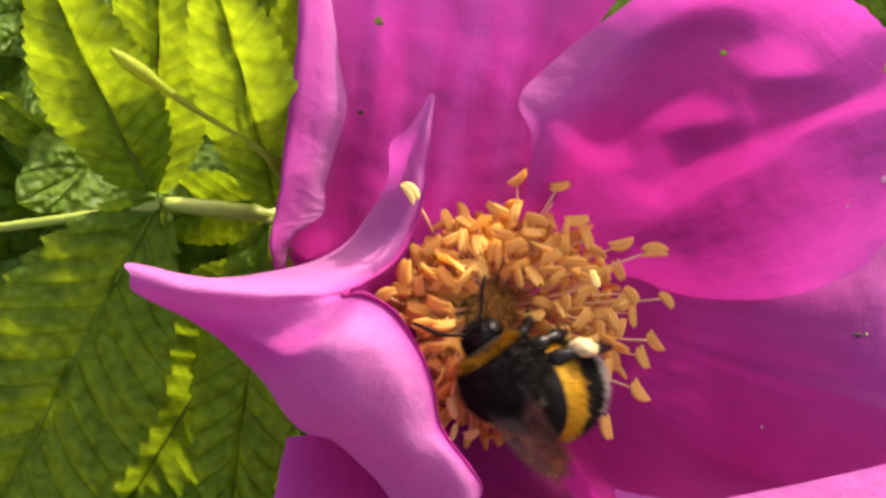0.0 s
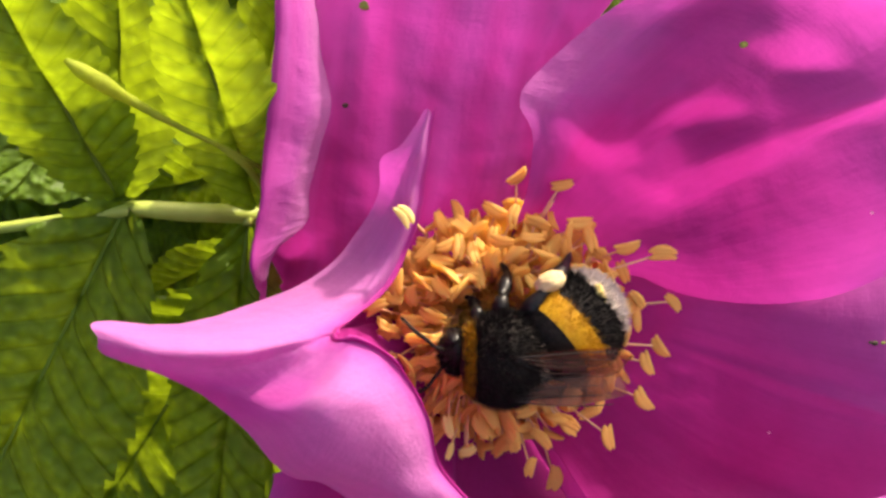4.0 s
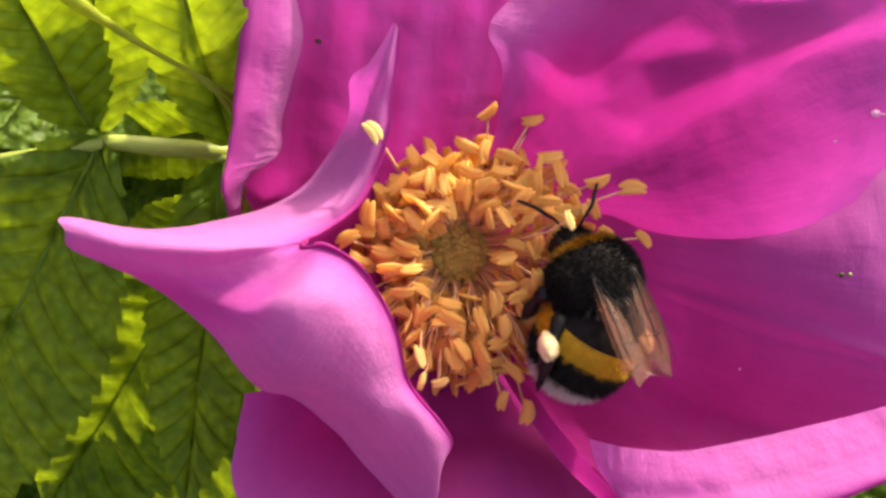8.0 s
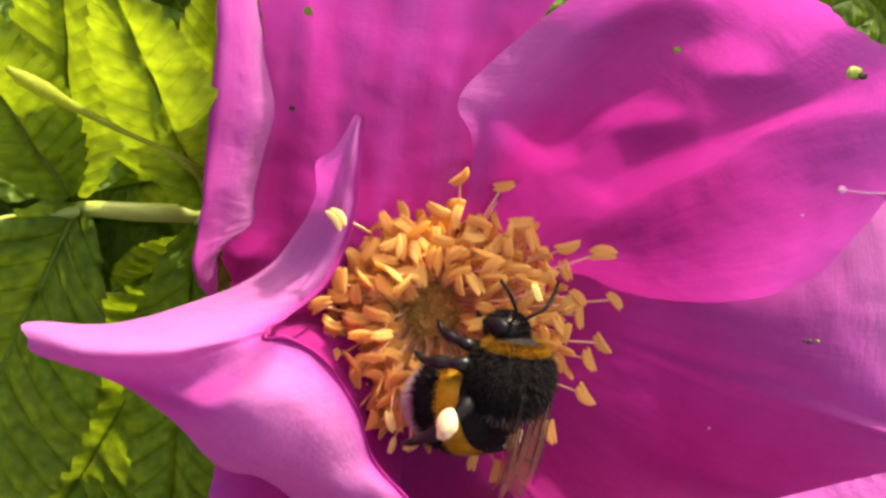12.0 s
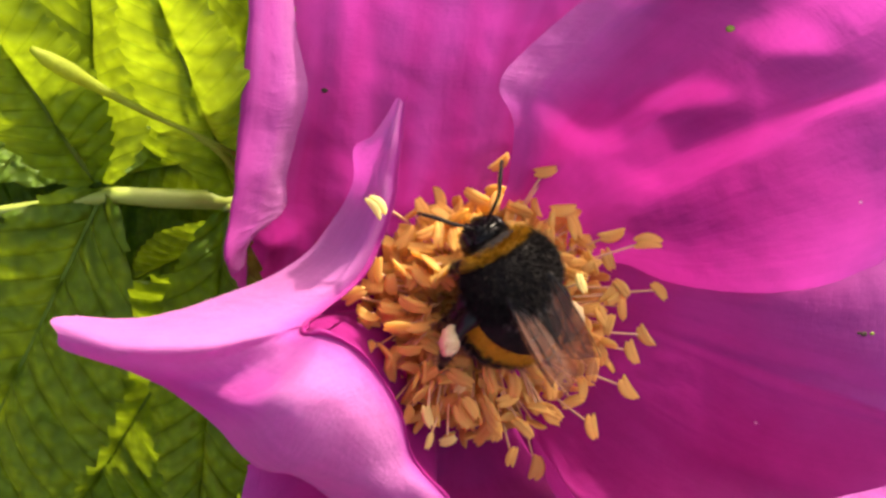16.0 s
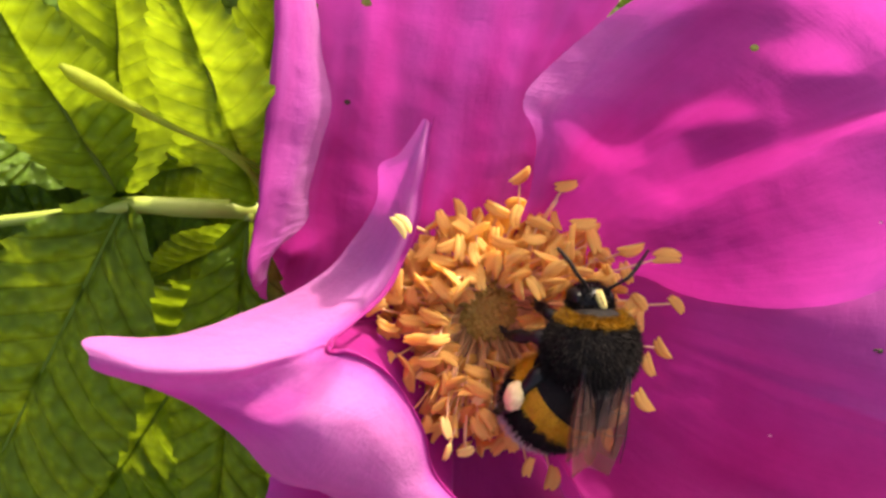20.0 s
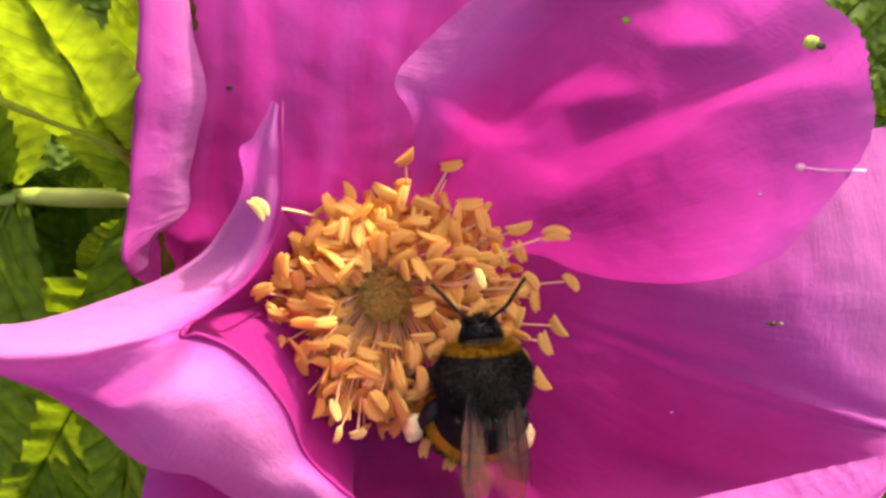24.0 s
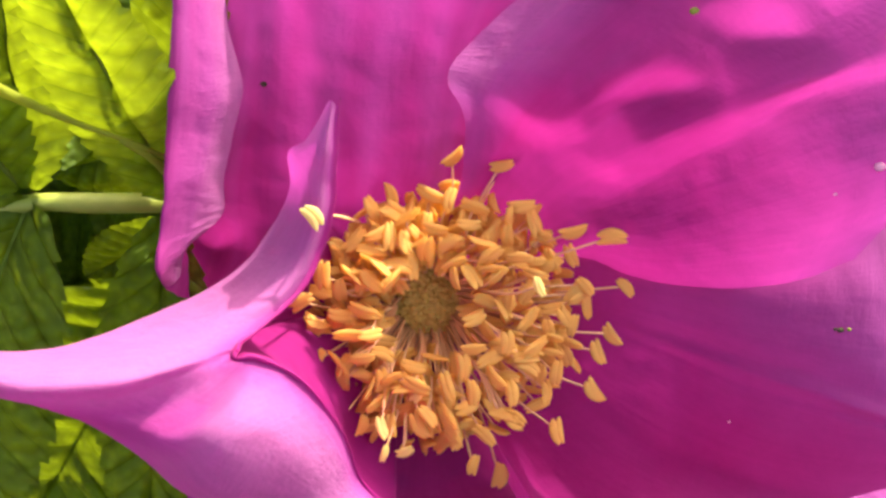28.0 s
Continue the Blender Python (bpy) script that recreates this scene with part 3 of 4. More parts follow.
    bm.free()
    me.materials.append(ANTHER)
    me.polygons.foreach_set("use_smooth", [True] * len(me.polygons))
    part("anther_crowd", me, rose, "lower layer of orange anthers", None, "stuff")


def heart():
    verts, faces = ball_data((0.2, 0.3, -1.9), (2.2, 5.0, 5.0), turn=Matrix.Rotation(radians(90), 3, "Y"), seg=24, rings=10)
    rnd = random.Random(8)
    for k in range(130):
        w, r = k * 2.39996, 2.7 * math.sqrt((k + 0.5) / 130)
        a, b = ball_data((r * math.cos(w), r * math.sin(w), 1.0 - 0.12 * r * r + rnd.uniform(-0.3, 0.3)), (0.34, 0.34, 0.42), seg=7, rings=5, start=len(verts))
        verts += a
        faces += b
    part("pistil", mesh_from("pistil", verts, faces, PISTIL), rose, "greenish yellow cushion of stigmas")
    # hip and stalk behind the flower, down to the bush
    part("hip", ball("hip", (0.5, -0.5, -6.0), (5.0, 4.2, 4.0), STEM, seg=20, rings=12, turn=Matrix.Rotation(radians(60), 3, "Y")), rose)
    part("stalk", tube("stalk", [(0.5, -0.5, -8), (0.5, -4, -30), (4, -50, -80), (10, -300, -255), (12, -560, -470)], [1.2, 1.2, 1.6, 2.6, 3.2], STEM, 10, 30), rose, "green prickly stalk")


def marks():
    """Small things that lie on the petals."""
    white = solid("pollen_white", (0.88, 0.42, 0.66), (0.8, 0.34, 0.58), 0.6, 1200, 0.05)
    dark = solid("spot_dark", (0.06, 0.05, 0.02), (0.03, 0.02, 0.01), 0.8, 2000, 0.1)
    lime = solid("spot_green", (0.35, 0.42, 0.05), (0.2, 0.28, 0.03), 0.6, 1500, 0.1)
    part("stray_stamen", tube("stray", [(33.5, 10.6, 13.2), (31.0, 10.65, 12.8), (29.5, 10.85, 12.2)], [0.11, 0.09, 0.08], white, 6, 10), rose, "pale stray filament on the petal")
    part("stray_tip", ball("stray_tip", (29.37, 10.85, 12.25), (0.36, 0.3, 0.25), white), rose)
    spots = (
        ((29.6, -1.5, 7.37), 0.32, dark), ((29.25, -1.45, 7.27), 0.2, dark), ((30.15, -1.45, 7.52), 0.22, lime),
        ((29.5, 19.2, 13.15), 0.75, lime), ((30.0, 18.95, 13.4), 0.4, dark), ((-9.59, 24.33, 5.45), 0.55, lime), ((17.87, 21.12, 9.2), 0.4, lime),
        ((22.97, -9.68, 3.52), 0.16, white), ((27.2, 8.9, 10.7), 0.18, white), ((-11.23, 17.02, 3.68), 0.3, dark),
    )
    for c, size, mat in spots:
        def lump(v):
            return v * (1 + 0.3 * noise.noise(v * 2.1 + Vector(c)))
        part("speck", ball("speck", c, (size * 0.8, size * 0.62, size * 0.25), mat, seg=12, rings=8, shape=lump), rose)


top_petal()
upper_petal()
right_petal()
bottom_petal()
folded_petal()
stamens()
heart()
receptacle()
marks()


# ---------------------------------------------------------------- leaves
def leaflet_mesh(name, length, width, fold, droop, teeth, material, seed=0, pleats=1.0):
    """A serrate, pleated leaflet along +x, its upper face to +z, in millimetres."""
    rnd = random.Random(seed)
    nu, nv = teeth * 6, 12
    verts, uvs = [], []
    veins = teeth * 0.8
    for i in range(nu + 1):
        s = i / nu
        half = width / 2 * (math.sin(math.pi * min(1, s * 0.98 + 0.02) ** 0.82) ** 0.75)
        saw = (i % 6) / 6
        tooth = (0.10 * saw ** 0.8 - 0.04) * width / 2 * (1 if 0.04 < s < 0.97 else 0)
        for j in range(-nv, nv + 1):
            q = j / nv
            y = q * (half + (tooth if abs(j) == nv else tooth * 0.4 if abs(j) == nv - 1 else 0))
            x = length * s + abs(q) * half * 0.28
            lat = s * veins - abs(q) * 1.5 + 0.5 * q * q
            pleat = abs(math.sin(math.pi * lat)) ** 0.7 * 0.36 * pleats * math.sin(math.pi * min(1, abs(q) * 0.95 + 0.03)) * width / 18
            z = abs(y) * math.tan(fold) + pleat - droop * s * s * length - 0.05 * length * q * q * math.sin(s * 3)
            z -= 0.28 * math.exp(-(q / 0.06) ** 2)
            z += noise.noise(Vector((x * 0.25 + seed, y * 0.25, seed))) * 0.6
            verts.append(Vector((x, y, z)) * MM)
            uvs.append((lat + 20, q))
    w = 2 * nv + 1
    faces = [(i * w + j, (i + 1) * w + j, (i + 1) * w + j + 1, i * w + j + 1) for i in range(nu) for j in range(w - 1)]
    return mesh_from(name, verts, faces, material, True, uvs)


def place(base, tip, roll):
    """The pose that lays +x from base towards tip (flower frame), the upper face to the viewer's side, rolled about its length."""
    b, t = Vector(base), Vector(tip)
    x = (t - b).normalized()
    z = Vector((0, 0, 1))
    z = (z - x * z.dot(x)).normalized()
    y = z.cross(x)
    m = Matrix((x, y, z)).transposed().to_4x4()
    return Matrix.Translation(b * MM) @ m @ pose(0, 0, 0, roll)


def leaf_thing(label):
    return thing("rose_leaf", FLOWER, label, "leaf", "leaves round the flower")


def leaflet(parent, base, tip, width, roll, fold=0.25, droop=0.08, teeth=14, seed=0, pleats=1.0, stalk=True):
    length = (Vector(tip) - Vector(base)).length
    ob = part("leaflet", leaflet_mesh("leaflet", length, width, fold, droop, teeth, LEAF, seed, pleats), parent, "", place(base, tip, roll))
    rib = []
    for s in (0.0, 0.25, 0.5, 0.75, 0.98):
        x = length * s
        z = -droop * s * s * length - 0.38 + noise.noise(Vector((x * 0.25 + seed, 0, seed))) * 0.6
        rib.append((x, 0, z))
    part("midrib", tube("midrib", rib, [0.22, 0.18, 0.13, 0.09, 0.04], MIDRIB, 7, 24), ob)
    if not stalk:
        return ob
    back = Vector(base) + (Vector(base) - Vector(tip)).normalized() * 3.5 + Vector((0, 0, -2.5))
    part("petiole", tube("petiole", [back, Vector(base).lerp(back, 0.5) + Vector((0, 0, 0.4)), Vector(base)], [0.5, 0.45, 0.4], RACHIS, 8, 8), parent)
    return ob


leaf = leaf_thing("compound rose leaf with pleated, serrate leaflets half in shadow")
part("rachis", tube("rachis", [(-43.3, 7.1, 3.0), (-33.0, 8.4, 4.0), (-27.7, 9.2, 4.6), (-23.6, 8.9, 3.6), (-18.6, 8.4, 1.0), (-16.5, 7.8, -2.0)], [0.4, 0.45, 0.62, 0.75, 0.75, 0.7], RACHIS, 10, 30), leaf)
leaflet(leaf, (-27.8, 9.7, 5.0), (-46.6, -23.7, 0.0), 17.5, 4, 0.28, 0.0, 19, 1, 0.8, False)
leaflet(leaf, (-28.6, 10.2, 4.6), (-32.0, 24.9, 20.0), 8.6, 8, 0.25, 0.0, 17, 2, 0.6, False)
leaflet(leaf, (-28.1, 10.2, 4.2), (-26.0, 27.7, 12.0), 9.6, -8, 0.35, 0.0, 17, 3, 0.6, False)
leaf = leaf_thing("bright rose leaf, lit through, standing behind the flower")
leaflet(leaf, (-18.3, 9.1, 3.0), (-20.3, 25.4, 22.0), 7.6, 6, 0.25, 0.0, 17, 4, 0.6, False)
leaflet(leaf, (-19.5, 11.9, -1.0), (-14.8, 28.7, 6.0), 7.4, -4, 0.3, 0.0, 16, 15, 0.6, False)
leaf = leaf_thing("dark shaded rose leaf hanging under the folded petal")
leaflet(leaf, (-19.2, 7.7, 2.0), (-22.9, -20.3, 3.0), 9.8, 6, 0.25, 0.02, 16, 5)
leaf = leaf_thing("bright yellow-green rose leaf low behind the flower")
leaflet(leaf, (-20.72, 1.42, -3.00), (-39.35, -25.62, -13.00), 22, 0, 0.12, 0.02, 17, 6)
leaflet(leaf, (-18.86, -9.23, -8.00), (-35.61, -31.89, -16.00), 17, 0, 0.2, 0.02, 14, 7)

leaf = leaf_thing("pale green rose leaf lit through behind other leaves")
leaflet(leaf, (-21.22, 11.38, -18.41), (-37.14, 8.10, -23.80), 10, -35, 0.15, 0.02, 12, 13)
leaflet(leaf, (-21.33, 3.93, -17.96), (-33.40, -2.08, -22.04), 8, -35, 0.15, 0.02, 12, 14)
leaf = leaf_thing("bright rose leaf behind the upper petal, lit by the sun")
leaflet(leaf, (65.6, 15.5, -26.0), (37.1, 30.4, -8.0), 22, 15, 0.2, 0.03, 15, 10)
leaflet(leaf, (67.3, 6.5, -26.0), (39.6, 14.4, -8.0), 14, -20, 0.2, 0.03, 14, 11)
leaf = leaf_thing("green rose leaf low behind the cupped petal")
leaflet(leaf, (59.36, -35.76, -16.48), (35.83, -22.00, -8.94), 16, 10, 0.2, 0.03, 14, 12)

verts, faces = tube_data([(-27.73, 19.38, 17.80), (-27.04, 18.78, 17.20), (-26.00, 18.03, 16.20), (-24.66, 17.03, 14.80), (-21.85, 15.19, 12.40), (-18.82, 13.51, 10.00), (-15.89, 11.43, 7.00)], [0.18, 0.5, 0.58, 0.34, 0.2, 0.17, 0.2], 9, 30)
fork = tube_data([(-19.60, 13.88, 10.60), (-18.06, 12.47, 9.20), (-16.49, 9.90, 7.00)], [0.2, 0.26, 0.4], 7, 10, len(verts))
part("sepal", mesh_from("sepal", verts + fork[0], faces + fork[1], SEPAL), rose, "long narrow sepal with a yellow tip")


def thicket():
    """The rest of the bush behind: leaflets at random, thinning into shade."""
    rnd = random.Random(21)
    kinds = [leaflet_mesh("thicket", rnd.uniform(26, 38), rnd.uniform(14, 20), 0.25, 0.05, 8, LEAF_FAR, 30 + k) for k in range(5)]
    spots = [(rnd.uniform(-130, 130), rnd.uniform(-130, 90), -30 - 90 * rnd.random() ** 1.5) for k in range(560)]
    spots += [(rnd.uniform(-75, -22), rnd.uniform(-40, 45), rnd.uniform(-60, -28)) for k in range(80)]
    spots += [(rnd.uniform(42, 90), rnd.uniform(-45, 45), rnd.uniform(-60, -26)) for k in range(60)]
    bush = bpy.data.meshes.new("thicket")
    bm = bmesh.new()
    for x, y, z in spots:
        if math.hypot(x + 5, y) < 26 and z > -45:
            continue
        tmp = kinds[rnd.randrange(5)].copy()
        tmp.transform(Matrix.Translation(Vector((x, y, z)) * MM) @ pose(0, 0, 0, rnd.uniform(-50, 50), rnd.uniform(-50, 50), rnd.uniform(0, 360)))
        bm.from_mesh(tmp)
        bpy.data.meshes.remove(tmp)
    bm.to_mesh(bush)
    bm.free()
    bush.materials.append(LEAF_FAR)
    bush.polygons.foreach_set("use_smooth", [True] * len(bush.polygons))
    ob = tagged(new("rose_thicket", bush), "dense green foliage of the rose bush behind the flower", "foliage", "", "stuff")
    ob.matrix_world = FLOWER


def low_bush():
    """The lower part of the bush, from the soil up to the flower: canes and plain leaflets."""
    rnd = random.Random(77)
    up = FLOWER.translation
    foot = FLOWER @ Vector((0.012, -0.56, -0.47))
    verts, faces, uvs = [], [], []
    for k in range(2600):
        h = rnd.random() ** 0.8
        c = Vector((foot.x, foot.y, 0)).lerp(Vector((up.x, up.y + 0.14, up.z - 0.12)), h)
        c += Vector((rnd.gauss(0, 0.13), rnd.gauss(0, 0.11), rnd.uniform(-0.03, 0.03)))
        flat = FLOWER.inverted() @ c
        if c.z < 0.02 or flat.z > -0.07 or (flat.z > -0.14 and flat.y > -0.02):
            continue
        m = Matrix.Translation(c) @ pose(0, 0, 0, rnd.uniform(-40, 40), rnd.uniform(-40, 40), rnd.uniform(0, 360))
        long, wide = rnd.uniform(0.024, 0.036), rnd.uniform(0.007, 0.010)
        start = len(verts)
        for i in range(6):
            s = i / 5
            half = wide * math.sin(math.pi * min(1, s * 0.96 + 0.03)) ** 0.7
            for q in (-1, -0.5, 0, 0.5, 1):
                verts.append(m @ Vector((long * s, q * half, 0.25 * abs(q) * half - 0.006 * s * s)))
                uvs.append((s * 8 - abs(q) * 1.5 + 20, q))
        faces += [(start + i * 5 + j, start + i * 5 + 5 + j, start + i * 5 + 6 + j, start + i * 5 + 1 + j) for i in range(5) for j in range(4)]
    tagged(new("low_foliage", mesh_from("low_foliage", verts, faces, LEAF_FAR, True, uvs)), "green leaves of the rose bush down to the soil", "foliage", "", "stuff")
    bush = thing("rose_canes", Matrix.Identity(4), "thorny green canes of the rose bush rising from the soil", "canes")
    for k in range(7):
        a = Vector((foot.x + rnd.gauss(0, 0.05), foot.y + rnd.gauss(0, 0.04), 0.0))
        b = Vector((up.x + rnd.gauss(0, 0.14), up.y + 0.15 + rnd.gauss(0, 0.06), up.z - rnd.uniform(0.1, 0.22)))
        mid = a.lerp(b, 0.5) + Vector((rnd.gauss(0, 0.03), rnd.gauss(0, 0.03), 0.05))
        part("cane", tube("cane", [tuple(v * 1000) for v in (a, mid, b)], [4.0, 3.2, 1.6], STEM, 8, 14), bush)


thicket()
low_bush()
me = mesh_from("ground", [(-400, -400, 0), (400, -400, 0), (400, 400, 0), (-400, 400, 0)], [(0, 1, 2, 3)], SOIL)
tagged(new("ground", me), "dark bare soil under the bush", "ground", "", "structure")


# ---------------------------------------------------------------- the bumblebee
bee = thing("bumblebee", FLOWER, "furry black bumblebee with yellow bands, white tail and pale pollen loads", "bumblebee")


def fur(name, centre, radii, material, count, length, parent, keep=None, seed=0, lean=(-0.5, 0, 0)):
    rnd = random.Random(seed)
    verts, faces = [], []
    while len(verts) < 3 * count:
        v = Vector((rnd.gauss(0, 1), rnd.gauss(0, 1), rnd.gauss(0, 1))).normalized()
        if keep and not keep(v):
            continue
        p = Vector(centre) + Vector((v.x * radii[0], v.y * radii[1], v.z * radii[2]))
        d = (Vector((v.x / radii[0], v.y / radii[1], v.z / radii[2])).normalized() + Vector(lean) + Vector((rnd.uniform(-0.4, 0.4), rnd.uniform(-0.4, 0.4), rnd.uniform(-0.4, 0.4)))).normalized()
        side = d.cross(Vector((rnd.gauss(0, 1), rnd.gauss(0, 1), rnd.gauss(0, 1)))).normalized() * 0.045
        h = length * rnd.uniform(0.5, 1.2)
        k = len(verts)
        verts += [(p - d * 0.15 - side) * MM, (p - d * 0.15 + side) * MM, (p + d * h) * MM]
        faces.append((k, k + 1, k + 2))
    return part(name, mesh_from(name, verts, faces, material), parent, "", None, "stuff")


ABDOMEN, LEGS = [], []


def bee_body():
    head = part("head", ball("head", (5.35, 0, -1.1), (1.4, 1.65, 1.6), SHELL, seg=24, rings=16), bee)
    fur("face_fur", (5.3, 0, -1.0), (1.35, 1.6, 1.55), FUR_BLACK, 3000, 0.5, head, None, 1, (0.0, 0, 0.2))
    for s in (-1, 1):
        part("eye", ball("eye", (5.65, 1.28 * s, -1.0), (0.7, 0.48, 1.05), SHELL), head, "glossy black eye")
        part("antenna", tube("antenna", [(6.3, 0.6 * s, -0.2), (7.1, 1.4 * s, 0.6), (7.6, 2.0 * s, 0.8), (8.5, 2.7 * s, 0.7), (9.5, 3.6 * s, 0.3)], [0.14, 0.12, 0.15, 0.16, 0.12], FUR_BLACK, 7, 20), head)
    thorax = part("thorax", ball("thorax", (2.0, 0, 0), (3.3, 3.5, 3.05), FUR_BLACK, seg=28, rings=18), bee)
    fur("thorax_fur", (2.0, 0, 0), (3.3, 3.5, 3.05), FUR_BLACK, 9000, 0.62, thorax, lambda v: v.x < 0.66, 2)
    part("collar", ball("collar", (2.05, 0, 0.02), (3.34, 3.54, 3.09), FUR_AMBER, seg=28, rings=18, shape=lambda v: v if 0.62 < v.x < 0.82 else v * 0.9), thorax, "yellow furry collar")
    fur("collar_fur", (2.0, 0, 0), (3.3, 3.5, 3.05), FUR_AMBER, 2600, 0.55, thorax, lambda v: 0.64 <= v.x < 0.84 and v.z > -0.4, 3)
    fur("collar_guard_hair", (2.0, 0, 0), (3.3, 3.5, 3.05), FUR_BLACK, 420, 0.7, thorax, lambda v: 0.6 <= v.x < 0.86 and v.z > -0.4, 5)
    # pale hairs stand in for light reflected at the wing bases
    fur("rear_fur", (2.0, 0, 0), (3.3, 3.5, 3.05), FUR_GLINT, 420, 0.75, thorax, lambda v: v.x < -0.72 and v.z > -0.3, 4)

    abdomen = part("abdomen", ball("abdomen", (-4.2, 0, -0.4), (4.2, 3.85, 3.3), FUR_BLACK, seg=32, rings=24, shape=lambda v: Vector((v.x, v.y * (1 + 0.12 * v.x), v.z * (1 + 0.12 * v.x)))), bee)
    ABDOMEN.append(abdomen)
    bands = ((0.44, 1.0, FUR_BLACK, "dark", 3000), (0.02, 0.44, FUR_YELLOW, "yellow", 3600), (-0.55, 0.02, FUR_BLACK, "black", 4000), (-1.0, -0.55, FUR_WHITE, "white", 2800))
    for n, (lo, hi, mat, word, count) in enumerate(bands):
        verts, faces = [], []
        rings, seg = 7, 32
        for r in range(rings + 1):
            x = lo + (hi - lo) * r / rings
            rr = math.sqrt(max(0.0, 1 - x * x)) * (1 + 0.12 * x)
            for s in range(seg):
                w = 2 * math.pi * s / seg
                verts.append(Vector((-4.2 + 4.26 * x, 3.9 * rr * math.cos(w), -0.4 + 3.35 * rr * math.sin(w))) * MM)
        faces = [(r * seg + s, r * seg + (s + 1) % seg, (r + 1) * seg + (s + 1) % seg, (r + 1) * seg + s) for r in range(rings) for s in range(seg)]
        part("abdomen_band", mesh_from("band", verts, faces, mat), abdomen, word + " furry band")
        fur("band_fur", (-4.2, 0, -0.4), (4.2, 3.82, 3.27), mat, count, 0.6, abdomen, lambda v, lo=lo, hi=hi: lo <= v.x < hi, 10 + n, (-0.7, 0, 0.1))


def wing_mesh(name, length, width, side):
    verts, faces = [], []
    nu, nv = 18, 6
    for i in range(nu + 1):
        s = i / nu
        lead = 0.18 * width * math.sin(math.pi * s)
        chord = width * (s ** 0.6) * (1 - s ** 7) ** 0.5 + 0.15
        for j in range(nv + 1):
            q = j / nv
            z = 0.10 * math.sin(q * 9 + s * 4) + 0.25 * math.sin(s * 3) - 0.25 * q
            verts.append(Vector((-length * s, side * (lead - chord * q + 0.35 * width * s), z)) * MM)
    w = nv + 1
    faces = [(i * w + j, (i + 1) * w + j, (i + 1) * w + j + 1, i * w + j + 1) for i in range(nu) for j in range(nv)]
    return mesh_from(name, verts, faces, WING)


WINGS = []


def bee_wings():
    for s in (-1, 1):
        w = part("forewing", wing_mesh("forewing", 8.8, 3.0, s), bee, "smoky folded wing", pose(0.0018, 0.0018 * s, 0.0027, 0, 0, 0))
        h = part("hindwing", wing_mesh("hindwing", 6.5, 2.4, s), bee, "", pose(0.0008, 0.0019 * s, 0.0023, 0, 0, 0))
        for k in range(4):
            part("wing_vein", tube("vein", [(-0.2, 0, 0.1), (-2.6, s * (0.7 - 0.6 * k), 0.22 - 0.05 * k), (-5.6, s * (1.3 - 0.75 * k), 0.24 - 0.06 * k), (-7.6 + 0.5 * k, s * (1.5 - 0.8 * k), 0.2 - 0.06 * k)], [0.09, 0.06, 0.045, 0.03], SHELL, 5, 12), w)
        for k in range(2):
            part("cross_vein", tube("vein", [(-3.6 - 1.8 * k, s * 1.0, 0.25), (-3.9 - 1.8 * k, s * 0.2, 0.2), (-3.7 - 1.8 * k, s * -0.6, 0.12)], [0.04, 0.04, 0.035], SHELL, 5, 6), w)
        WINGS.append((s, w, h))


def bee_legs():
    legs = (
        ("foreleg", 3.6, [(0, 1.2, -2.2), (0.4, 2.3, -2.8), (0.6, 2.5, -4.2), (0.9, 2.5, -5.2), (1.5, 2.4, -5.8)], 0.42),
        ("midleg", 2.0, [(0, 1.8, -1.9), (0.3, 3.5, -1.7), (-0.2, 4.3, -3.2), (-0.5, 4.6, -4.6), (-0.2, 4.9, -5.6)], 0.52),
        ("hindleg", 0.6, [(0, 1.8, -1.9), (-1.4, 3.5, -0.9), (-3.6, 4.4, -1.7), (-4.8, 4.4, -3.4), (-5.4, 4.3, -4.8)], 0.58),
    )
    for s in (-1, 1):
        for name, x0, pts, r in legs:
            line = [(x0 + x, s * y, z) for x, y, z in pts]
            leg = part(name, tube(name, line, [r, r * 1.1, r * 1.3, r * 0.75, r * 1.15, r * 0.9, r * 0.55, r * 0.5, r * 0.2], SHELL, 9, 24), bee)
            LEGS.append((leg, line[0]))
            if name == "hindleg":
                c = Vector(line[1]).lerp(Vector(line[2]), 0.8) + Vector((0, 0.3 * s, 0.1))
                def lump(v):
                    return v * (1 + 0.16 * noise.noise(v * 2.3))
                part("pollen_load", ball("pollen", c, (1.15, 0.75, 0.85), POLLEN, seg=20, rings=14, shape=lump), leg, "cream coloured lump of pollen")
            verts, faces = [], []
            rnd = random.Random(40)
            curve = spline(line, 20)
            for k in range(260):
                p = Vector(curve[rnd.randrange(2, 17)])
                d = Vector((rnd.gauss(0, 1), rnd.gauss(0, 1), rnd.gauss(0, 1))).normalized()
                side = d.cross(Vector((0.3, 0.5, 0.8))).normalized() * 0.03
                n = len(verts)
                verts += [(p - side) * MM, (p + side) * MM, (p + d * (r + rnd.uniform(0.1, 0.6))) * MM]
                faces.append((n, n + 1, n + 2))
            part("leg_hair", mesh_from("leg_hair", verts, faces, FUR_BLACK), leg, "", None, "stuff")


bee_body()
bee_wings()
bee_legs()


# ---------------------------------------------------------------- what moves
def about(p, m):
    p = Vector(p) * MM
    return Matrix.Translation(p) @ m @ Matrix.Translation(-p)


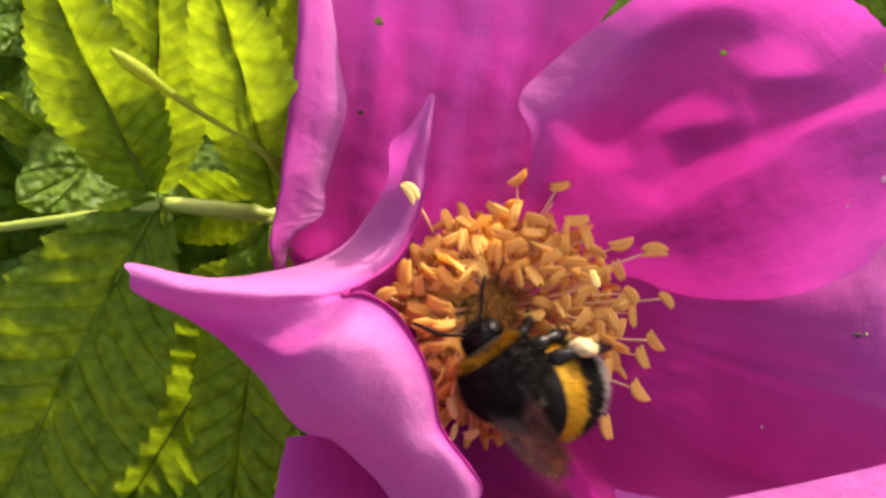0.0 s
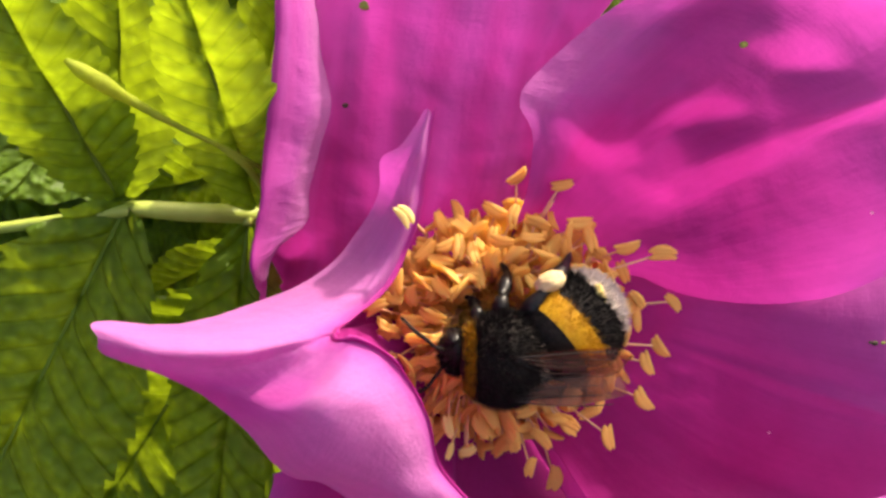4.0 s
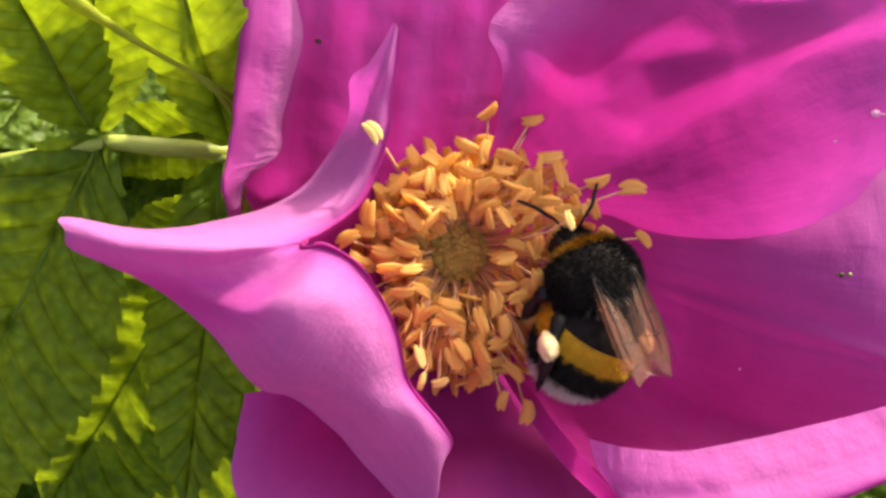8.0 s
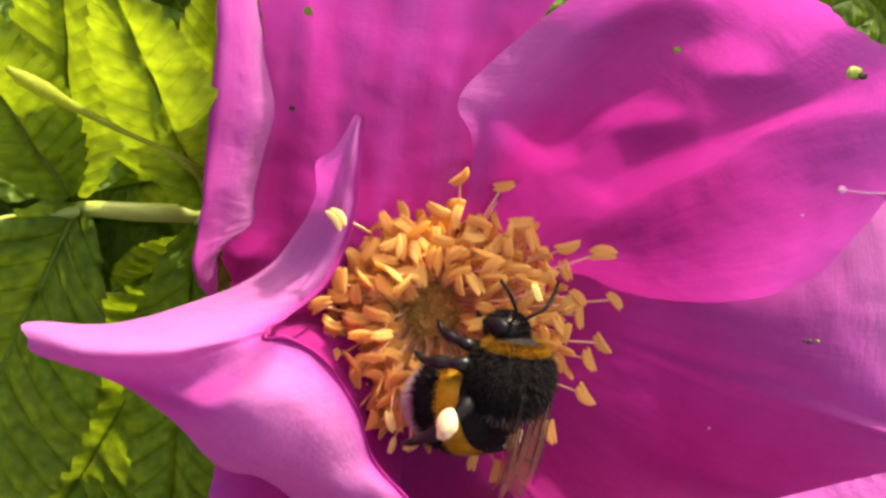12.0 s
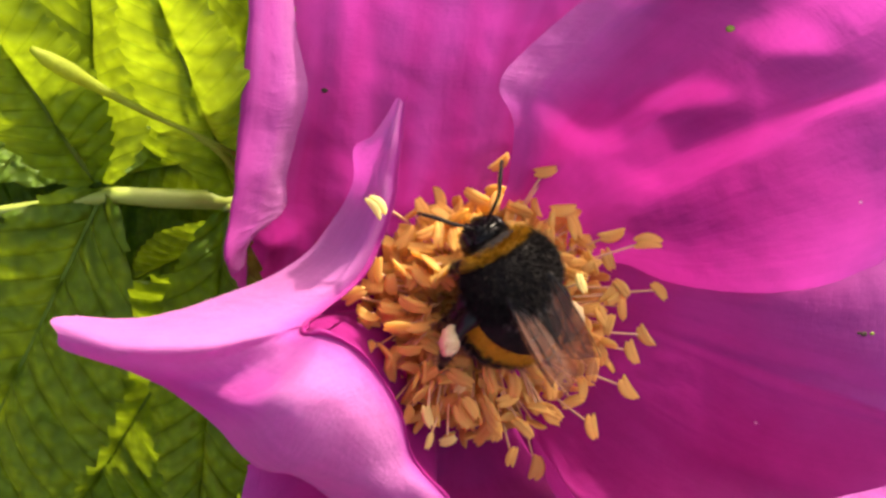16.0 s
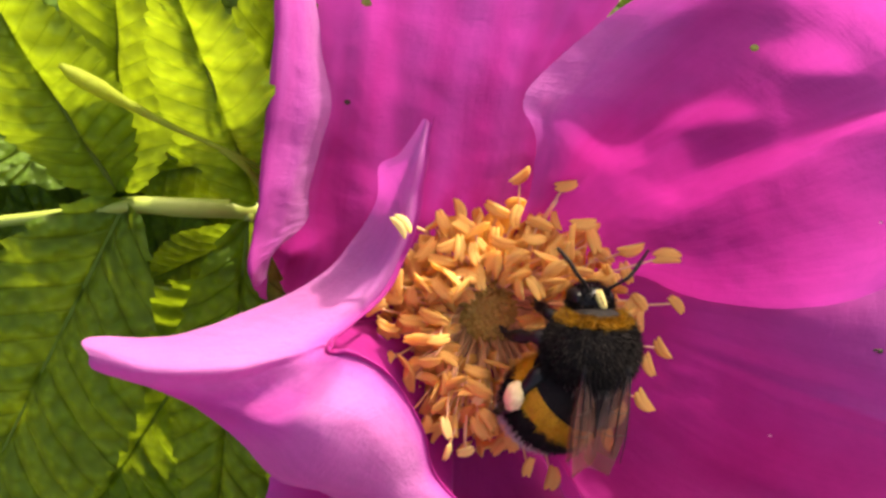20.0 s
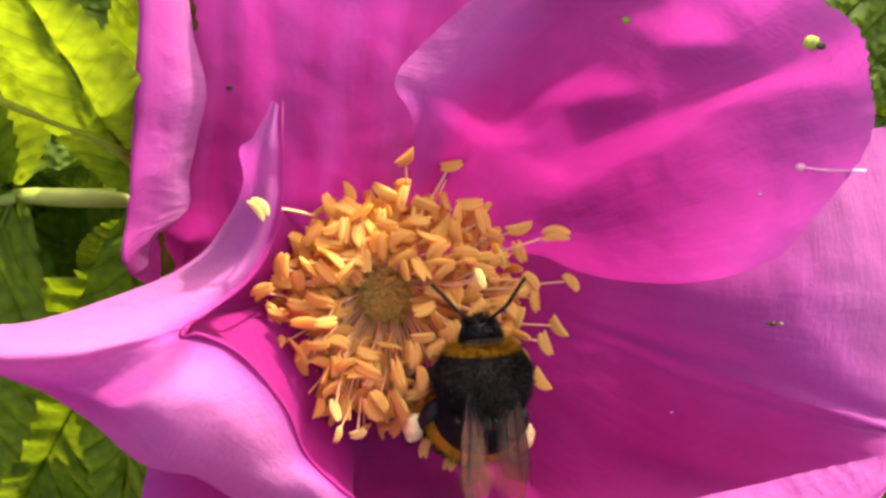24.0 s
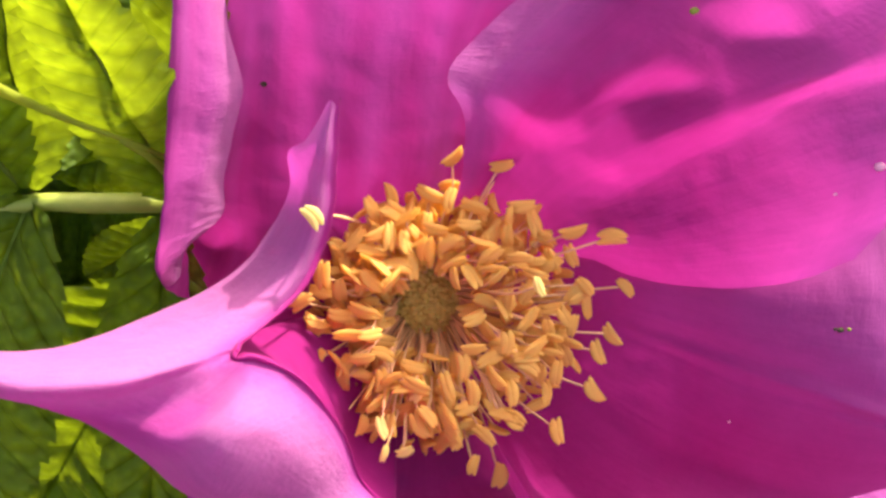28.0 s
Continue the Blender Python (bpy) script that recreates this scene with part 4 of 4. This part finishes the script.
def motions():
    # seconds; place in the flower's frame in millimetres; heading, pitch, roll, bend of the abdomen, spread of the wings and curl of the abdomen in degrees
    way = [
        (0, 1.51, -6.12, 10.00, 125, 0, -22, 58, 0, 52),
        (0.3, 7.53, -6.66, 10.00, 146, 0, -20, 4, 0, 25),
        (0.6, -0.59, -8.83, 10.00, 115, 0, -22, 58, 0, 52),
        (1, 1.48, -7.13, 10.00, 135, 0, -18, 45, 5, 38),
        (1.3, 1.29, -5.75, 10.00, 130, 0, -15, 45, 5, 38),
        (1.6, 2.42, -4.39, 10.00, 122, 0, -15, 40, 5, 38),
        (2, 0.01, -0.69, 10.00, 110, 0, -15, 26, 10, 45),
        (2.3, 2.39, -0.34, 10.00, 94, 0, -12, 31, 5, 12),
        (2.6, 6.39, 1.14, 10.00, 148, 0, -15, 2, 5, 12),
        (3, 1.66, -3.19, 10.00, 150, 0, -22, 40, 5, 34),
        (3.3, 2.47, -1.72, 10.00, 168, 0, -22, 34, 5, 34),
        (3.5, 2.78, -1.67, 10.00, 166, 0, -22, 39, 5, 34),
        (5.5, -0.29, -3.65, 10.00, 255, 0, 0, 0, 12, 12),
        (5.8, 1.48, -4.91, 10.00, 212, 0, 0, 10, 12, 12),
        (5.9, -0.11, -4.01, 10.00, 262, 0, 0, 6, 8, 25),
        (6, -0.78, -4.92, 10.00, 312, 0, 0, 0, 5, 48),
        (6.15, -0.95, -5.56, 10.00, 350, 0, 0, -5, 6, 12),
        (6.3, 1.04, -7.23, 10.00, 398, 0, 0, -13, 8, 12),
        (6.6, 5.58, -8.47, 10.00, 402, 0, 0, -4, 25, 12),
        (7, 8.19, -6.59, 10.00, 425, -18, 0, -10, 12, 25),
        (7.3, 9.58, -2.56, 10.00, 438, 0, 15, -28, 5, 12),
        (7.6, 8.95, -3.80, 10.00, 445, 0, 18, 3, 5, 12),
        (8, 10.12, -3.04, 10.00, 470, -25, 22, -45, 5, 55),
        (8.3, 10.86, -3.39, 10.00, 488, 0, 20, -43, 5, 35),
        (8.6, 8.68, -6.13, 10.00, 465, 0, 18, -25, 5, 52),
        (9, 10.78, -6.12, 10.00, 480, 0, 15, -30, 5, 58),
        (9.3, 1.96, -6.37, 11.00, 460, 0, 0, 37, 5, 12),
        (9.6, 0.02, -7.17, 11.00, 456, 0, 0, 37, 8, 12),
        (10, 4.53, -5.24, 11.00, 465, 0, 0, 3, 60, 12),
        (10.3, 0.53, -3.30, 11.00, 466, 0, 0, 4, 40, 12),
        (10.6, 2.95, 0.37, 11.00, 475, 0, 0, -42, 5, 12),
        (11, 5.60, -2.81, 11.00, 488, 20, 15, -46, 5, 62),
        (11.3, 3.64, -7.30, 11.00, 470, 10, 10, -18, 5, 65),
        (11.6, 5.71, -5.45, 11.00, 458, 0, 35, -30, 5, 65),
        (12, 4.96, -5.02, 11.00, 440, 0, 45, -40, 5, 72),
        (12.5, 5.26, -6.07, 11.00, 438, 0, 45, -40, 5, 72),
        (14.5, 3.77, -4.86, 10.00, 428, 0, 10, -10, 5, 45),
        (15, 4.30, 1.28, 10.00, 450, 0, 22, -23, 5, 36),
        (15.5, 4.74, -3.12, 10.00, 455, 0, 20, -35, 5, 40),
        (16, 3.37, 1.93, 10.00, 480, 0, 15, -52, 5, 68),
        (16.3, 1.22, 1.38, 10.00, 475, 0, 15, -25, 5, 62),
        (16.6, 5.26, -2.49, 10.00, 475, 0, 15, -50, 5, 60),
        (17, 1.00, -5.39, 10.00, 455, 25, 0, 13, 5, 66),
        (17.3, -0.28, -3.14, 10.00, 478, 15, 0, -8, 5, 62),
        (17.6, 6.65, -3.65, 10.00, 500, 10, 15, -58, 5, 62),
        (18, 2.31, -0.31, 10.00, 492, 0, 18, -52, 8, 54),
        (18.5, 2.36, 3.41, 10.00, 488, 0, 18, -40, 12, 48),
        (19, 4.17, -0.30, 10.00, 495, 0, 20, -53, 5, 60),
        (19.5, 4.23, -6.90, 10.00, 455, 10, 15, -13, 5, 68),
        (20, 6.68, -2.60, 10.00, 446, 0, 15, -30, 5, 40),
        (20.5, 5.80, -2.31, 10.00, 398, 0, 0, 4, 45, 12),
        (21, 6.90, -3.47, 10.00, 410, -15, 22, -25, 15, 25),
        (21.5, 7.18, -3.83, 10.00, 420, 0, 10, -25, 20, 42),
        (23.5, 9.36, 1.84, 8.50, 468, 0, 0, -42, 5, 58),
        (24, 7.61, -7.12, 8.00, 452, -6, 10, -14, 10, 66),
        (24.4, 5.98, -6.60, 7.50, 422, 0, 8, -2, 35, 55),
        (24.7, 11.10, -2.45, 6.50, 465, -10, 42, -58, 5, 60),
        (25, 9.69, -6.72, 6.50, 440, -15, 40, -24, 5, 70),
        (25.5, 11.12, -2.93, 5.50, 446, -8, 42, -16, 5, 45),
        (26, 11.59, -2.10, 5.50, 462, 0, 32, 2, 5, 12),
        (26.5, 12.17, 0.30, 6.00, 478, 0, 24, -30, 5, 12),
        (26.8, 10.68, -6.30, 8.00, 432, 0, 0, -12, 5, 64),
        (27, 10.94, -0.73, 12.00, 446, 0, 0, -11, 75, 12),
        (27.1, 13.63, -1.35, 14.00, 452, 5, 0, -7, 85, 12),
        (27.2, 13.39, 3.32, 17.00, 446, 0, 0, -4, 75, 12),
        (27.3, 12.80, 5.64, 19.00, 442, 0, 0, -4, 85, 12),
        (27.4, 17.39, 9.37, 22.00, 444, 0, 0, -2, 75, 12),
        (27.5, 18.73, 16.46, 25.00, 440, 0, 0, 2, 85, 12),
        (27.7, 24.72, 28.85, 30.00, 430, 0, 0, 5, 75, 12),
        (28, 26.28, 40.30, 40.00, 420, 0, 0, 5, 85, 12),
    ]
    walk(bee, [(t, FLOWER @ pose(x * MM, y * MM, z * MM, 0, 0, turn) @ pose(0, 0, 0, 0, -pitch, 0) @ pose(0, 0, 0, roll)) for t, x, y, z, turn, pitch, roll, bend, spread, curl in way])
    walk(ABDOMEN[0], [(r[0], about((-0.6, 0, -0.3), pose(0, 0, 0, 0, -r[9], r[7]))) for r in way])
    for s, fore, hind in WINGS:
        for wing, at, share, tuck in ((fore, (1.8, 1.8, 2.7), 1.0, -14), (hind, (0.6, 1.9, 2.3), 0.9, -11)):
            rows = []
            for k, r in enumerate(way):
                beat = 25 * (1 if k % 2 else -1) if r[8] >= 70 else 0
                rows.append((r[0], pose(at[0] * MM, at[1] * s * MM, at[2] * MM, s * (10 + beat), -6 + 0.1 * r[8], -s * (tuck + r[8] * share))))
            walk(wing, rows)
    for n, (leg, hip) in enumerate(LEGS):
        rnd = random.Random(60 + n)
        # the hind legs swing aside with the abdomen
        follow = 0.6 if n % 3 == 2 else 0.0
        rows = []
        for r in way:
            rows.append((r[0], about(hip, pose(0, 0, 0, rnd.uniform(-9, 9), rnd.uniform(-8, 8), rnd.uniform(-12, 12) + follow * r[7]))))
        walk(leg, rows)


motions()
